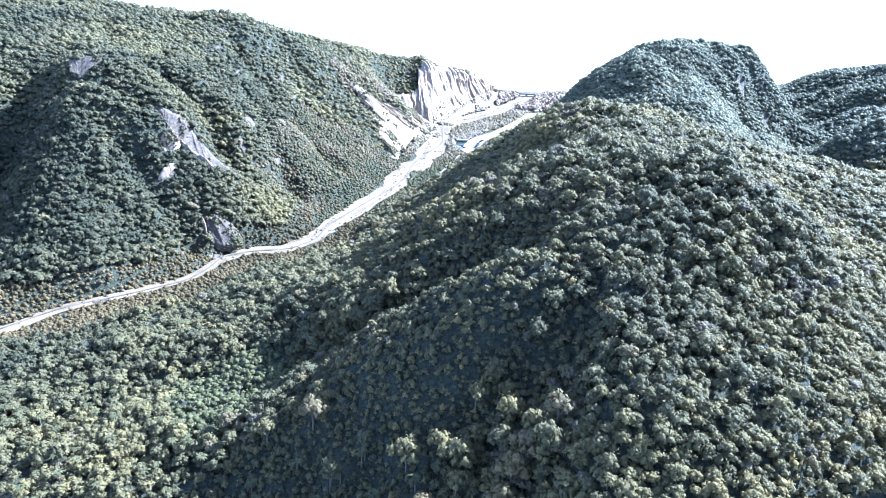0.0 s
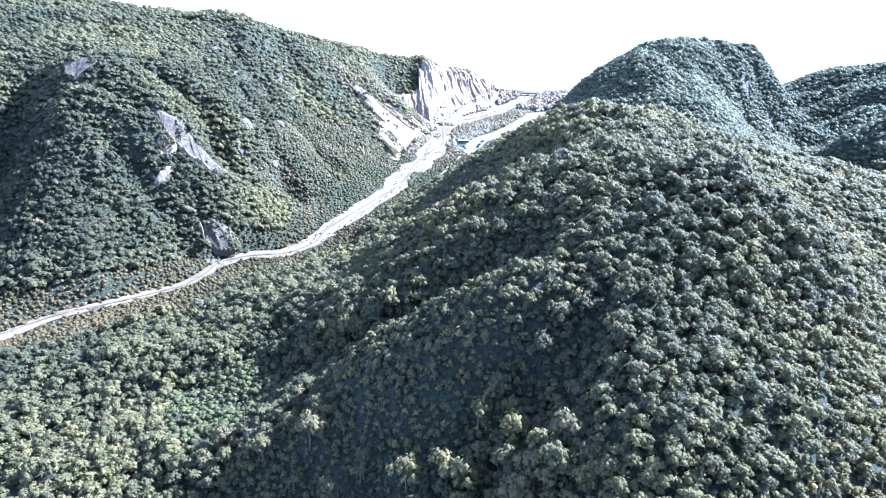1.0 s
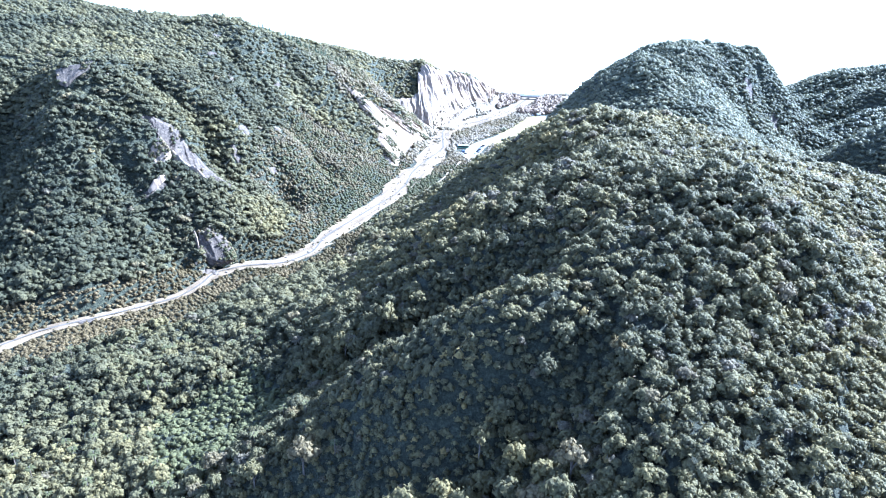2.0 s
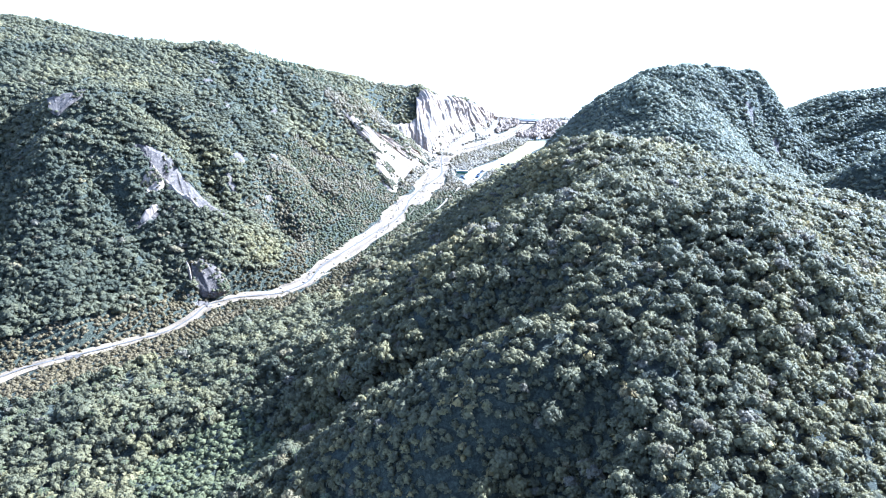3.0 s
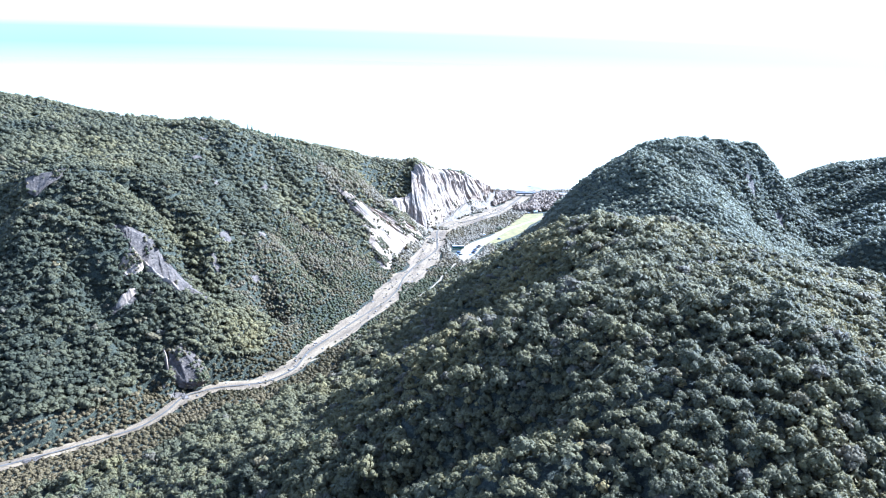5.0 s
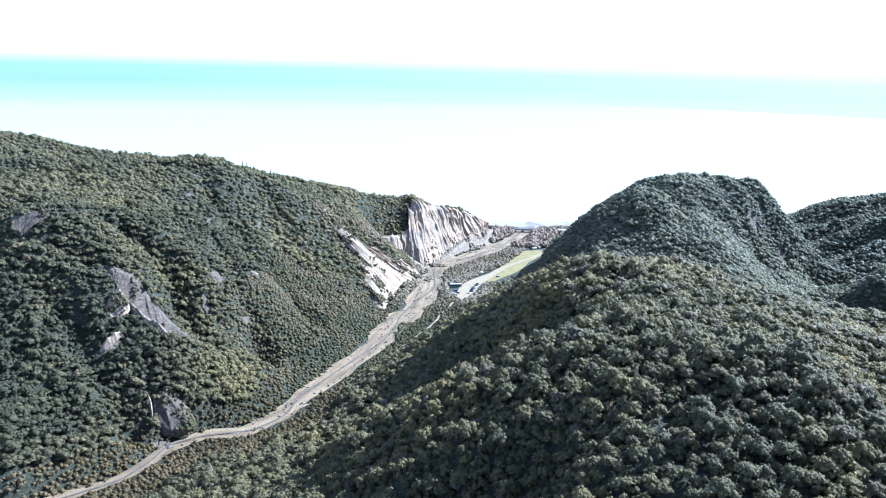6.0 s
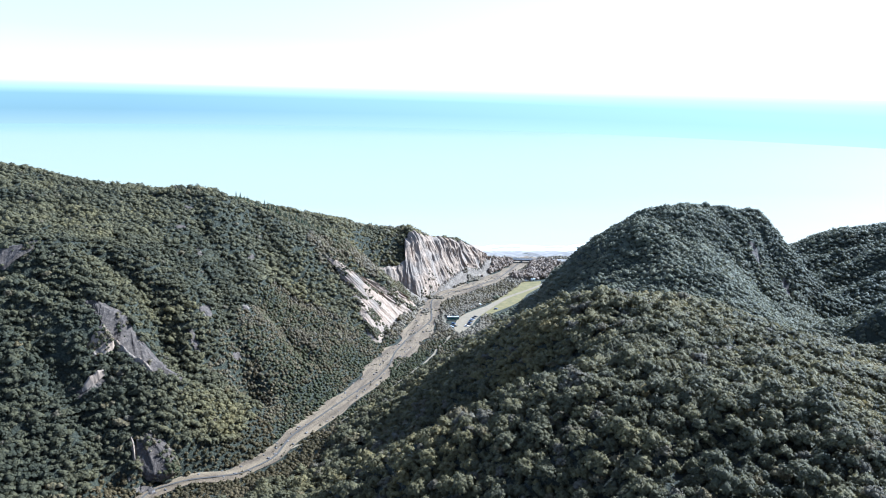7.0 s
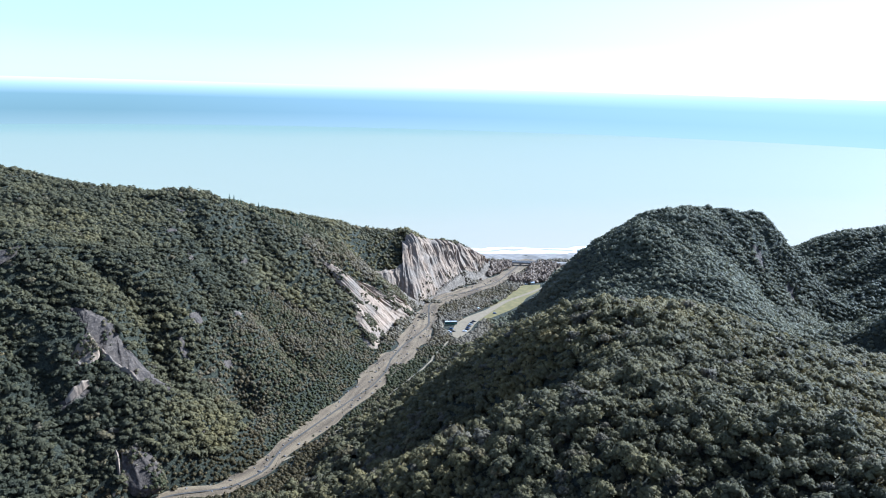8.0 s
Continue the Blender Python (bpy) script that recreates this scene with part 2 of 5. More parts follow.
RIDGE_NEAR = [
    [(20, 40, 70), (34, 95, 100), (44, 132, 119), (54, 165, 133), (62, 190, 142), (72, 228, 147), (88, 255, 148), (98, 284, 148), (118, 335, 147), (132, 382, 143), (112, 443, 132), (104, 500, 110), (130, 560, 88), (190, 620, 82), (246, 667, 92)],
    [(62, 190, 142), (50, 181, 134), (40, 177, 121), (30, 171, 110), (18, 166, 99), (2, 160, 89), (-14, 162, 81), (-32, 168, 73), (-50, 174, 67), (-78, 172, 62)],      # shaded near slope
    [(64, 205, 143), (45, 209, 138), (18, 216, 131), (0, 220, 118), (-22, 222, 102), (-45, 212, 80), (-72, 200, 66)],      # first spur
    [(45, 209, 138), (30, 197, 133), (13, 190, 123), (-8, 186, 106), (-30, 180, 86)],
    [(44, 132, 119), (32, 138, 107), (18, 142, 96), (-12, 138, 76), (-60, 120, 64)],
    [(46, 239, 133), (34, 235, 114), (14, 235, 99), (-6, 237, 90), (-28, 237, 80), (-50, 240, 71)],      # hollow behind it
    [(88, 255, 148), (70, 252, 146), (57, 252, 143), (46, 260, 136), (36, 257, 130), (20, 258, 118), (4, 256, 107), (-18, 248, 95), (-36, 255, 82)],
    [(98, 300, 148), (75, 318, 147), (52, 315, 145), (39, 310, 136), (22, 320, 122), (9, 338, 107), (-12, 345, 92), (-35, 344, 78), (-53, 333, 68)],      # second spur
    [(39, 310, 137), (22, 296, 126), (10, 285, 118), (-5, 289, 106), (-30, 295, 86), (-57, 300, 70)],
    [(64, 352, 122), (46, 364, 98), (28, 376, 79), (5, 389, 60), (-20, 400, 48), (-46, 410, 39)],      # deep gully
    [(95, 320, 148), (76, 348, 142), (74, 400, 133), (67, 445, 127), (80, 500, 108), (75, 550, 84), (62, 600, 58)],
    [(67, 445, 127), (41, 456, 104), (18, 478, 78), (-4, 508, 50), (-18, 540, 31)],      # spur above the river
    [(-4, 508, 50), (-32, 482, 38), (-56, 490, 28)],
]
FLANK_EAST = [
    [(60, 190, 144), (110, 201, 138), (125, 221, 149), (128, 255, 150), (101, 284, 149)],
    [(42, 120, 110), (64, 144, 130), (90, 148, 128), (112, 160, 124), (122, 190, 127), (160, 200, 100), (215, 260, 78)],
    [(134, 379, 143), (200, 400, 118), (283, 496, 88), (330, 520, 70)],
    [(62, 600, 58), (30, 615, 27), (56, 690, 22), (92, 770, 17), (130, 860, 12), (158, 918, 9), (186, 985, 7), (240, 1090, 4)],
]
KNOB = [
    [(158, 930, 14), (150, 860, 40), (160, 800, 72), (192, 772, 100), (235, 798, 126), (275, 802, 130), (318, 806, 127), (348, 809, 122), (370, 806, 96), (390, 800, 76), (402, 770, 58)],
    [(275, 802, 130), (268, 750, 106), (246, 667, 92)],
    [(318, 790, 121), (309, 763, 96), (322, 735, 56)],
    [(366, 739, 37), (338, 700, 36), (320, 650, 46), (345, 540, 62)],
    [(200, 620, 80), (150, 700, 62), (128, 780, 38)],
    [(275, 830, 118), (260, 920, 60), (290, 1040, 14)],
]
RIDGES_EAST = [
    [(346, 590, 90), (400, 596, 100), (460, 600, 110), (620, 590, 135)],
    [(386, 690, 43), (411, 690, 57), (520, 690, 95), (640, 690, 120)],
    [(390, 745, 26), (450, 740, 40), (530, 740, 66), (640, 740, 95)],
    [(412, 790, 28), (439, 790, 41), (474, 790, 60), (560, 790, 90), (660, 790, 110)],
    [(430, 830, 24), (490, 832, 38), (560, 830, 60), (660, 830, 85)],
    [(460, 870, 39), (493, 870, 59), (522, 870, 73), (620, 870, 100), (720, 870, 115)],
    [(470, 905, 24), (540, 905, 46), (620, 905, 66), (720, 905, 85)],
    [(474, 940, 38), (521, 940, 54), (567, 940, 69), (650, 940, 90), (740, 940, 105)],
    [(480, 975, 24), (540, 976, 38), (640, 975, 58)],
    [(495, 1010, 36), (527, 1010, 50), (567, 1010, 64), (610, 1010, 76), (760, 1010, 110)],
]
TERRACE = [
    [(-50, 340, 68), (-70, 400, 42), (-84, 436, 28)],
    [(-57, 300, 70), (-69, 244, 66), (-88, 200, 66), (-100, 150, 64)],
    [(-115, 396, 32), (-112, 340, 44), (-124, 269, 55), (-140, 225, 56), (-160, 150, 58)],
    [(-170, 330, 37), (-200, 290, 42), (-260, 240, 48)],
    [(48, 735, 16), (75, 800, 13.5), (105, 850, 11.5), (140, 925, 8.5)],
]
COAST = [(-900, 1000), (-300, 1060), (0, 1116), (95, 1128), (215, 1140), (500, 1180), (1000, 1260)]


def run(points, step):
    """Points every so many metres along a line."""
    out = []
    for a, c in zip(points, points[1:]):
        k = max(1, round(math.dist(a[:2], c[:2]) / step))
        out += [tuple(a[j] + (c[j] - a[j]) * i / k for j in range(len(a))) for i in range(k)]
    return np.array(out + [tuple(points[-1])], float)


def smooth_run(points, step):
    """A line rounded at its corners, a point every so many metres."""
    p = run(points, step)
    for _ in range(6):
        p[1:-1] = 0.25 * p[:-2] + 0.5 * p[1:-1] + 0.25 * p[2:]
    return p


river = smooth_run(RIVER, 4.0)
river_dir = np.gradient(river[:, :2], axis=0)
river_dir /= np.linalg.norm(river_dir, axis=1)[:, None]
river_side = np.stack([river_dir[:, 1], -river_dir[:, 0]], 1)    # to the seaward traveller's right

knots = []
for group in (HILL_WEST, PLATEAU, RIDGE_NEAR, FLANK_EAST, KNOB, RIDGES_EAST, TERRACE):
    for ln in group:
        knots.append(run(ln, 14.0))
for i in range(0, len(river), 4):
    x, y, w = river[i]
    for s in (-1.15, 0, 1.15):
        knots.append(np.array([[x + s * w * river_side[i, 0], y + s * w * river_side[i, 1], bed(y) + (0 if s == 0 else 0.3)]]))
coast = run(COAST, 60.0)
for dy, z in ((-46, 2.6), (-14, 3.6), (0, 0.0), (60, -6.0), (250, -9.0)):
    knots.append(np.column_stack([coast[:, 0], coast[:, 1] + dy, np.full(len(coast), z)]))
knots.append(np.array([(-900, 0, 90), (-500, -200, 110), (0, -300, 60), (200, 0, 60), (400, 100, 90), (400, 300, 90), (900, 0, 130), (900, 500, 150), (900, 900, 110), (-900, 500, 140), (-250, 60, 70), (-900, 800, 110)], float))
knots = np.concatenate(knots)
_, keep = np.unique((knots[:, :2] / 5).round(), axis=0, return_index=True)
knots = knots[np.sort(keep)]
gap = np.hypot(knots[:, None, 0] - knots[None, :, 0], knots[:, None, 1] - knots[None, :, 1])
pull = np.linalg.solve(-gap + np.eye(len(knots)) * 2.5, knots[:, 2] - 60.0)


def lattice(x, y, seed):
    """Smooth value noise on the plan, -1 to 1."""
    xi, yi = np.floor(x).astype(np.int64), np.floor(y).astype(np.int64)
    fx, fy = x - xi, y - yi
    fx, fy = fx * fx * (3 - 2 * fx), fy * fy * (3 - 2 * fy)

    def h(a, c):
        v = (a * 374761393 + c * 668265263 + seed * 69069) & 0x7FFFFFFF
        v = ((v ^ (v >> 13)) * 1274126177) & 0x7FFFFFFF
        return ((v ^ (v >> 16)) & 0xFFFF) / 32767.5 - 1
    return (h(xi, yi) * (1 - fx) + h(xi + 1, yi) * fx) * (1 - fy) + (h(xi, yi + 1) * (1 - fx) + h(xi + 1, yi + 1) * fx) * fy


def river_gap(x, y):
    """Distance from the river's edge (negative in the bed)."""
    best = np.full(x.shape, 1e9)
    for px, py, w in river[::2]:
        best = np.minimum(best, np.hypot(x - px, y - py) - w)
    return best


def line_gap(x, y, pts):
    best = np.full(np.shape(x), 1e9)
    for p in pts:
        best = np.minimum(best, np.hypot(x - p[0], y - p[1]))
    return best


# gullies and chutes cut into the slopes: line, half-width, depth
CHUTES = [([(-222, 474), (-198, 460), (-177, 442), (-158, 424)], 9, 9),
          ([(-262, 505), (-240, 509), (-218, 508)], 9, 12), ([(-160, 612), (-134, 568), (-114, 535)], 10, 9), ([(-190, 690), (-150, 650), (-112, 622), (-88, 602)], 11, 9), ([(-222, 562), (-184, 552), (-162, 522), (-150, 505)], 10, 13),
          ([(296, 798), (313, 765), (325, 738)], 10, 4), ([(340, 796), (360, 756)], 9, 5), ([(236, 790), (244, 740), (232, 690)], 12, 5), ([(195, 775), (205, 730), (200, 690)], 12, 3), ([(-240, 720), (-196, 700)], 10, 5)]


def carved(x, y):
    out = np.zeros(np.shape(x))
    for pts, w, depth in CHUTES:
        out += depth * np.exp(-(line_gap(x, y, run(pts, 4.0)) / w) ** 2)
    return out


flat = run([(42, 725), (60, 775), (82, 820), (108, 872), (134, 922)], 6.0)     # the level ground by the river


def height(x, y):
    x, y = np.asarray(x, float), np.asarray(y, float)
    z = np.full(x.shape, 60.0)
    for (kx, ky, _), a in zip(knots, pull):
        z -= a * np.hypot(x - kx, y - ky)
    far = np.clip((np.hypot(x, y - 500) - 900) / 900, 0, 1)
    cy = np.interp(x, coast[:, 0], coast[:, 1])
    z = z * (1 - far) + far * np.where(y > cy, -9.0, 90.0)
    z = np.where(y > cy + 300, -9.0, z)
    g = river_gap(x, y)
    k = np.clip((g - 1.0) / 9.0, 0, 1)
    z = np.where(y < cy, bed_of(y) - 0.3 + (z - bed_of(y) + 0.3) * k * k * (3 - 2 * k), z)
    k = np.clip((line_gap(x, y, flat) - 19) / 14.0, 0, 1)
    z = bed_of(y) + 1.0 + (z - bed_of(y) - 1.0) * k
    wild = np.clip((z - bed_of(y) - 6) / 25, 0, 1) * np.clip((cy - y) / 60, 0, 1)
    z -= carved(x, y)
    brush = np.clip((g - 14) / 12, 0, 1) * np.clip((cy - 50 - y) / 30, 0, 1) * (k > 0.5) * (bareness(x, y) < 0.4)
    z += brush * (1.5 * lattice(x / 5.1, y / 5.1, 13) + 0.8 * lattice(x / 3.1, y / 3.1, 17))
    z += wild * (4.0 * lattice(x / 46, y / 46, 3) + 2.6 * lattice(x / 19, y / 19, 5) + 1.0 * lattice(x / 8, y / 8, 7))
    hit, level = on_cliff(x, y)
    return np.where(hit, np.minimum(z, level - 5.0), z)


def bed_of(y):
    return np.maximum(0.0, 0.040 * (1090 - y)) + 0.6


# cliffs: foot and rim, point by point
CLIFF_MOUTH = ([(-62, 826, 24), (-40, 832, 18), (-25, 842, 14), (-12, 838, 12), (-6, 837, 11.7), (-2, 837, 11.5), (12, 866, 10.5), (21, 887, 9.7), (30, 905, 9), (40, 926, 8.3), (54, 950, 7), (64, 960, 6.8), (72, 972, 6.3), (79, 992, 5.5), (84, 1014, 4.6)],
               [(-60, 846, 44), (-42, 851, 43), (-29, 858, 43), (-20, 867, 49), (-22, 877, 58), (-23, 889, 68), (-13, 896, 77), (-4, 914, 68), (6, 930, 63), (18, 940, 60), (29, 950, 57.5), (44, 966, 50), (58, 980, 43), (73, 990, 33), (86, 1004, 21)])
CLIFF_SLOPE = ([(-37, 672, 17), (-34, 688, 16), (-31, 702, 16), (-28, 714, 16), (-25, 726, 15.5), (-23, 740, 15), (-21, 753, 15), (-16, 766, 14), (-12, 777, 14), (-8, 787, 13), (-6, 796, 13), (-4, 804, 13)],
               [(-47, 690, 22), (-55, 707, 35), (-57, 722, 43), (-68, 739, 50), (-80, 747, 63), (-90, 754, 76), (-84, 759, 74), (-72, 765, 62), (-60, 769, 54), (-36, 780, 43), (-19, 794, 29), (-8, 806, 15)])

# raw faces left by the larger slips
SCARS = [([(-210, 505, 105), (-194, 498, 99), (-187, 492, 93), (-181, 489, 86), (-171, 487, 78), (-162, 486, 72), (-156, 485, 67), (-141, 484, 64)],
          [(-212, 508, 106), (-199, 509, 107), (-187, 507, 102), (-178, 504, 97), (-172, 501, 87), (-163, 498, 78), (-154, 494, 70), (-141, 488, 64)]),
         ([(-186, 474, 78), (-181, 479, 82), (-178, 485, 87)], [(-194, 481, 87), (-191, 486, 93), (-187, 491, 98)]),
         ([(-149, 434, 38), (-142, 431, 31), (-135, 432, 30), (-130, 434, 31), (-126, 436, 32)], [(-154, 446, 47), (-148, 449, 50), (-140, 449, 46), (-134, 447, 41), (-129, 442, 34)]),
         ([(-262, 512, 127), (-256, 512, 124), (-251, 517, 130), (-244, 526, 135)], [(-267, 522, 133), (-260, 525, 136), (-250, 527, 137), (-241, 532, 140)])]


def inside(x, y, ring_pts):
    """Whether places on the plan lie within a closed outline."""
    out = np.zeros(np.shape(x), bool)
    for (ax, ay), (cx, cy) in zip(ring_pts, ring_pts[1:] + ring_pts[:1]):
        if ay != cy:
            out ^= ((ay > y) != (cy > y)) & (x < (cx - ax) * (y - ay) / (cy - ay) + ax)
    return out


def nearest(x, y, pts):
    """Distance to a line of points, and its height there."""
    best, z = np.full(np.shape(x), 1e9), np.zeros(np.shape(x))
    for px, py, pz in pts:
        d = np.hypot(x - px, y - py)
        z = np.where(d < best, pz, z)
        best = np.minimum(best, d)
    return best, z


def on_cliff(x, y):
    """Where a cliff stands, and the height of its foot-to-rim slope."""
    hit, level = np.zeros(np.shape(x), bool), np.zeros(np.shape(x))
    for foot, rim in (CLIFF_MOUTH, CLIFF_SLOPE, *SCARS):
        here = inside(x, y, [p[:2] for p in foot] + [p[:2] for p in rim[::-1]])
        df, zf = nearest(x, y, run(foot, 3.0))
        dr, zr = nearest(x, y, run(rim, 3.0))
        level = np.where(here, (zf * dr + zr * df) / (df + dr + 1e-6), level)
        hit |= here
    return hit, level


# slips and bare faces: middle, half-lengths, turn in degrees
SLIPS = [(-140, 425, 7, 3, 0), (-184, 465, 8, 2.0, 40), (-149, 563, 3, 6, 10), (-148, 533, 2, 7, 40), (-133, 607, 2.5, 4, 0),
         (-126, 553, 1.8, 4, 0), (-201, 667, 3, 4.5, 0), (-181, 649, 2, 4, 20), (-207, 704, 5, 1.5, 0), (-245, 606, 3, 5, 60), (-150, 694, 2.5, 4, 0), (330, 764, 4, 8, 0), (360, 752, 4, 9, 0), (-188, 356, 5, 2.5, 30), (-119, 474, 2, 4, 0)]


RIBS = [[(-188, 492, 94), (-181, 488, 87), (-171, 486, 79), (-162, 485, 73), (-155, 484, 68)], [(-156, 446, 48), (-152, 440, 43), (-149, 434, 38)], [(-188, 461, 69), (-184, 465, 72), (-179, 470, 76)]]


def bareness(x, y):
    out = np.zeros(np.shape(x))
    for cx, cy, a, c, turn in SLIPS:
        ct, st = math.cos(radians(turn)), math.sin(radians(turn))
        u, v = ((x - cx) * ct + (y - cy) * st) / a, (-(x - cx) * st + (y - cy) * ct) / c
        out = np.maximum(out, np.clip(1.5 - np.hypot(u, v), 0, 1))
    out = np.maximum(out, np.clip(1.7 - line_gap(x, y, run(CLIFF_MOUTH[0][3:], 4.0)) / 9, 0, 1))      # talus
    return out
# ---- end terrain ----

# ---- mesh helpers ----
def link_mesh(name, verts, faces, mat, smooth=True, parent=None, normals=None, **attrs):
    """One mesh object from arrays; attrs are per-vertex values."""
    verts, faces = np.asarray(verts, np.float32), np.asarray(faces, np.int32)
    me = bpy.data.meshes.new(name)
    k = faces.shape[1]
    me.vertices.add(len(verts))
    me.vertices.foreach_set("co", verts.ravel())
    me.loops.add(faces.size)
    me.loops.foreach_set("vertex_index", faces.ravel())
    me.polygons.add(len(faces))
    me.polygons.foreach_set("loop_start", np.arange(0, faces.size, k, dtype=np.int32))
    me.polygons.foreach_set("use_smooth", np.full(len(faces), smooth))
    for key, values in attrs.items():
        values = np.asarray(values, np.float32)
        if values.ndim == 1:
            me.attributes.new(key, "FLOAT", "POINT").data.foreach_set("value", values)
        else:
            me.attributes.new(key, "FLOAT_VECTOR", "POINT").data.foreach_set("vector", values.ravel())
    me.materials.append(mat)
    me.update(calc_edges=True)
    me.validate()
    if normals is not None:
        me.normals_split_custom_set_from_vertices(normals)
    ob = new(name, me)
    ob.parent = parent
    return ob


def part(name, bm, mat, parent, label=""):
    me = bpy.data.meshes.new(name)
    bm.to_mesh(me)
    bm.free()
    me.materials.append(mat)
    ob = new(name, me)
    ob.parent = parent
    return tagged(ob, label)


def grid_faces(rows, cols):
    i = np.arange(rows - 1)[:, None] * cols + np.arange(cols - 1)[None, :]
    return np.stack([i, i + 1, i + cols + 1, i + cols], -1).reshape(-1, 4)


def box(bm, x0, x1, y0, y1, z0, z1, bevel=0.0):
    made = bmesh.ops.create_cube(bm, size=1.0, matrix=Matrix.LocRotScale(((x0 + x1) / 2, (y0 + y1) / 2, (z0 + z1) / 2), None, (x1 - x0, y1 - y0, z1 - z0)))
    if bevel:
        edges = list({e for v in made["verts"] for e in v.link_edges})
        bmesh.ops.bevel(bm, geom=edges, offset=bevel, segments=2, affect="EDGES")
    return bm


# ---- ground: one sheet, fine in the valley and coarse out to the horizon ----
def spread(a, c, step, lo, hi):
    fine = np.arange(a, c + 1, step)
    out = [fine]
    for edge, end, sign in ((a, lo, -1), (c, hi, 1)):
        d, s, got = edge, step, []
        while (end - d) * sign > 0:
            s *= 1.35
            d += sign * s
            got.append(d)
        out.insert(0 if sign < 0 else len(out), np.array(got[::sign]))
    return np.concatenate(out)


gxs, gys = spread(-420, 480, 3.0, -4700, 4700), spread(70, 1130, 3.0, -3500, 4700)
GX, GY = np.meshgrid(gxs, gys)
GZ = height(GX, GY)
GZ = np.where(GY > np.interp(GX, coast[:, 0], coast[:, 1]) + 400, -9.0, GZ)
ground = link_mesh("ground", np.stack([GX, GY, GZ], -1).reshape(-1, 3), grid_faces(len(gys), len(gxs)), M_GROUND, bare=bareness(GX, GY).ravel())
tagged(ground, "steep hill country with leaf litter and pale silt slips", "ground", kind="structure")


def ground_z(x, y):
    """The sheet's height, between its nodes."""
    x, y = np.asarray(x, float), np.asarray(y, float)
    i = np.clip(np.searchsorted(gxs, x) - 1, 0, len(gxs) - 2)
    j = np.clip(np.searchsorted(gys, y) - 1, 0, len(gys) - 2)
    u, v = (x - gxs[i]) / (gxs[i + 1] - gxs[i]), (y - gys[j]) / (gys[j + 1] - gys[j])
    return (GZ[j, i] * (1 - u) + GZ[j, i + 1] * u) * (1 - v) + (GZ[j + 1, i] * (1 - u) + GZ[j + 1, i + 1] * u) * v


# ---- sea, and its distance under the horizon ----
ang = np.radians(np.linspace(-62, 62, 125))
rad = np.concatenate([np.linspace(820, 1600, 40), np.linspace(1650, 4270, 40)])
A, D = np.meshgrid(ang, rad)
sea = link_mesh("sea", np.stack([D * np.sin(A), 100 + D * np.cos(A), 0 * A], -1).reshape(-1, 3), grid_faces(len(rad), len(ang)), M_SEA)
tagged(sea, "calm pale turquoise sea, deeper blue far out", "sea", kind="structure")
M_FAR, n, l, b = material("far_sea_haze")
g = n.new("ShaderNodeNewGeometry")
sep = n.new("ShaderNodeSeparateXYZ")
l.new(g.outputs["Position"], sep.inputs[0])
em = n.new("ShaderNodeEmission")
# the sheet glows: whitening haze towards the horizon is put into its emission
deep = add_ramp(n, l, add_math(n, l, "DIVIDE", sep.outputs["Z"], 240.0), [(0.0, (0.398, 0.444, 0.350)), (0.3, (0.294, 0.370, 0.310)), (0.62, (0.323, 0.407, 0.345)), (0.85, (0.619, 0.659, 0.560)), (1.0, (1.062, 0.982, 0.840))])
# paler to the right, in place of glare on the sun's side
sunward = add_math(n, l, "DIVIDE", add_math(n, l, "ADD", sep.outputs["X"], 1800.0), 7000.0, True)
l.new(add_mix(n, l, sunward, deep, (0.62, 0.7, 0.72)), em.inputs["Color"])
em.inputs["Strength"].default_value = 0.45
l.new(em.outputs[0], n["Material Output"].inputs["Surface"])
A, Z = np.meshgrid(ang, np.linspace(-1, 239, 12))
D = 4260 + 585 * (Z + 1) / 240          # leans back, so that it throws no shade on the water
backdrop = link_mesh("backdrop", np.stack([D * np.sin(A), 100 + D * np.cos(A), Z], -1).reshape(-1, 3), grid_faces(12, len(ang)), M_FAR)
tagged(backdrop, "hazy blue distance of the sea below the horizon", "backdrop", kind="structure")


def ribbon(name, pts, mat, lift, cols=7, ragged=0.0, seed=1, level=None, feature=0.0):
    """A strip along points of x, y, half-width, laid on the ground."""
    p = smooth_run(pts, 2.5)
    d = np.gradient(p[:, :2], axis=0)
    d /= np.linalg.norm(d, axis=1)[:, None]
    side = np.stack([d[:, 1], -d[:, 0]], 1)
    s = np.linspace(-1, 1, cols)
    along = np.concatenate([[0], np.cumsum(np.hypot(*np.diff(p[:, :2], axis=0).T))])
    wl = p[:, 2] * (1 + ragged * lattice(along / 17, along * 0 + seed, seed))
    wr = p[:, 2] * (1 + ragged * lattice(along / 17, along * 0 + seed + 7.3, seed + 3))
    w = np.where(s[None] < 0, wl[:, None], wr[:, None]) * s[None]
    X, Y = p[:, None, 0] + w * side[:, None, 0], p[:, None, 1] + w * side[:, None, 1]
    Z = (ground_z(X, Y) if level is None else level(X, Y)) + lift + feature * lattice(X / 5, Y / 5, seed + 9) * (1 - s[None] ** 2)
    return link_mesh(name, np.stack([X, Y, Z], -1).reshape(-1, 3), grid_faces(len(p), cols), mat, flow=np.stack([np.repeat(along[:, None], cols, 1), w, 0 * w], -1).reshape(-1, 3))


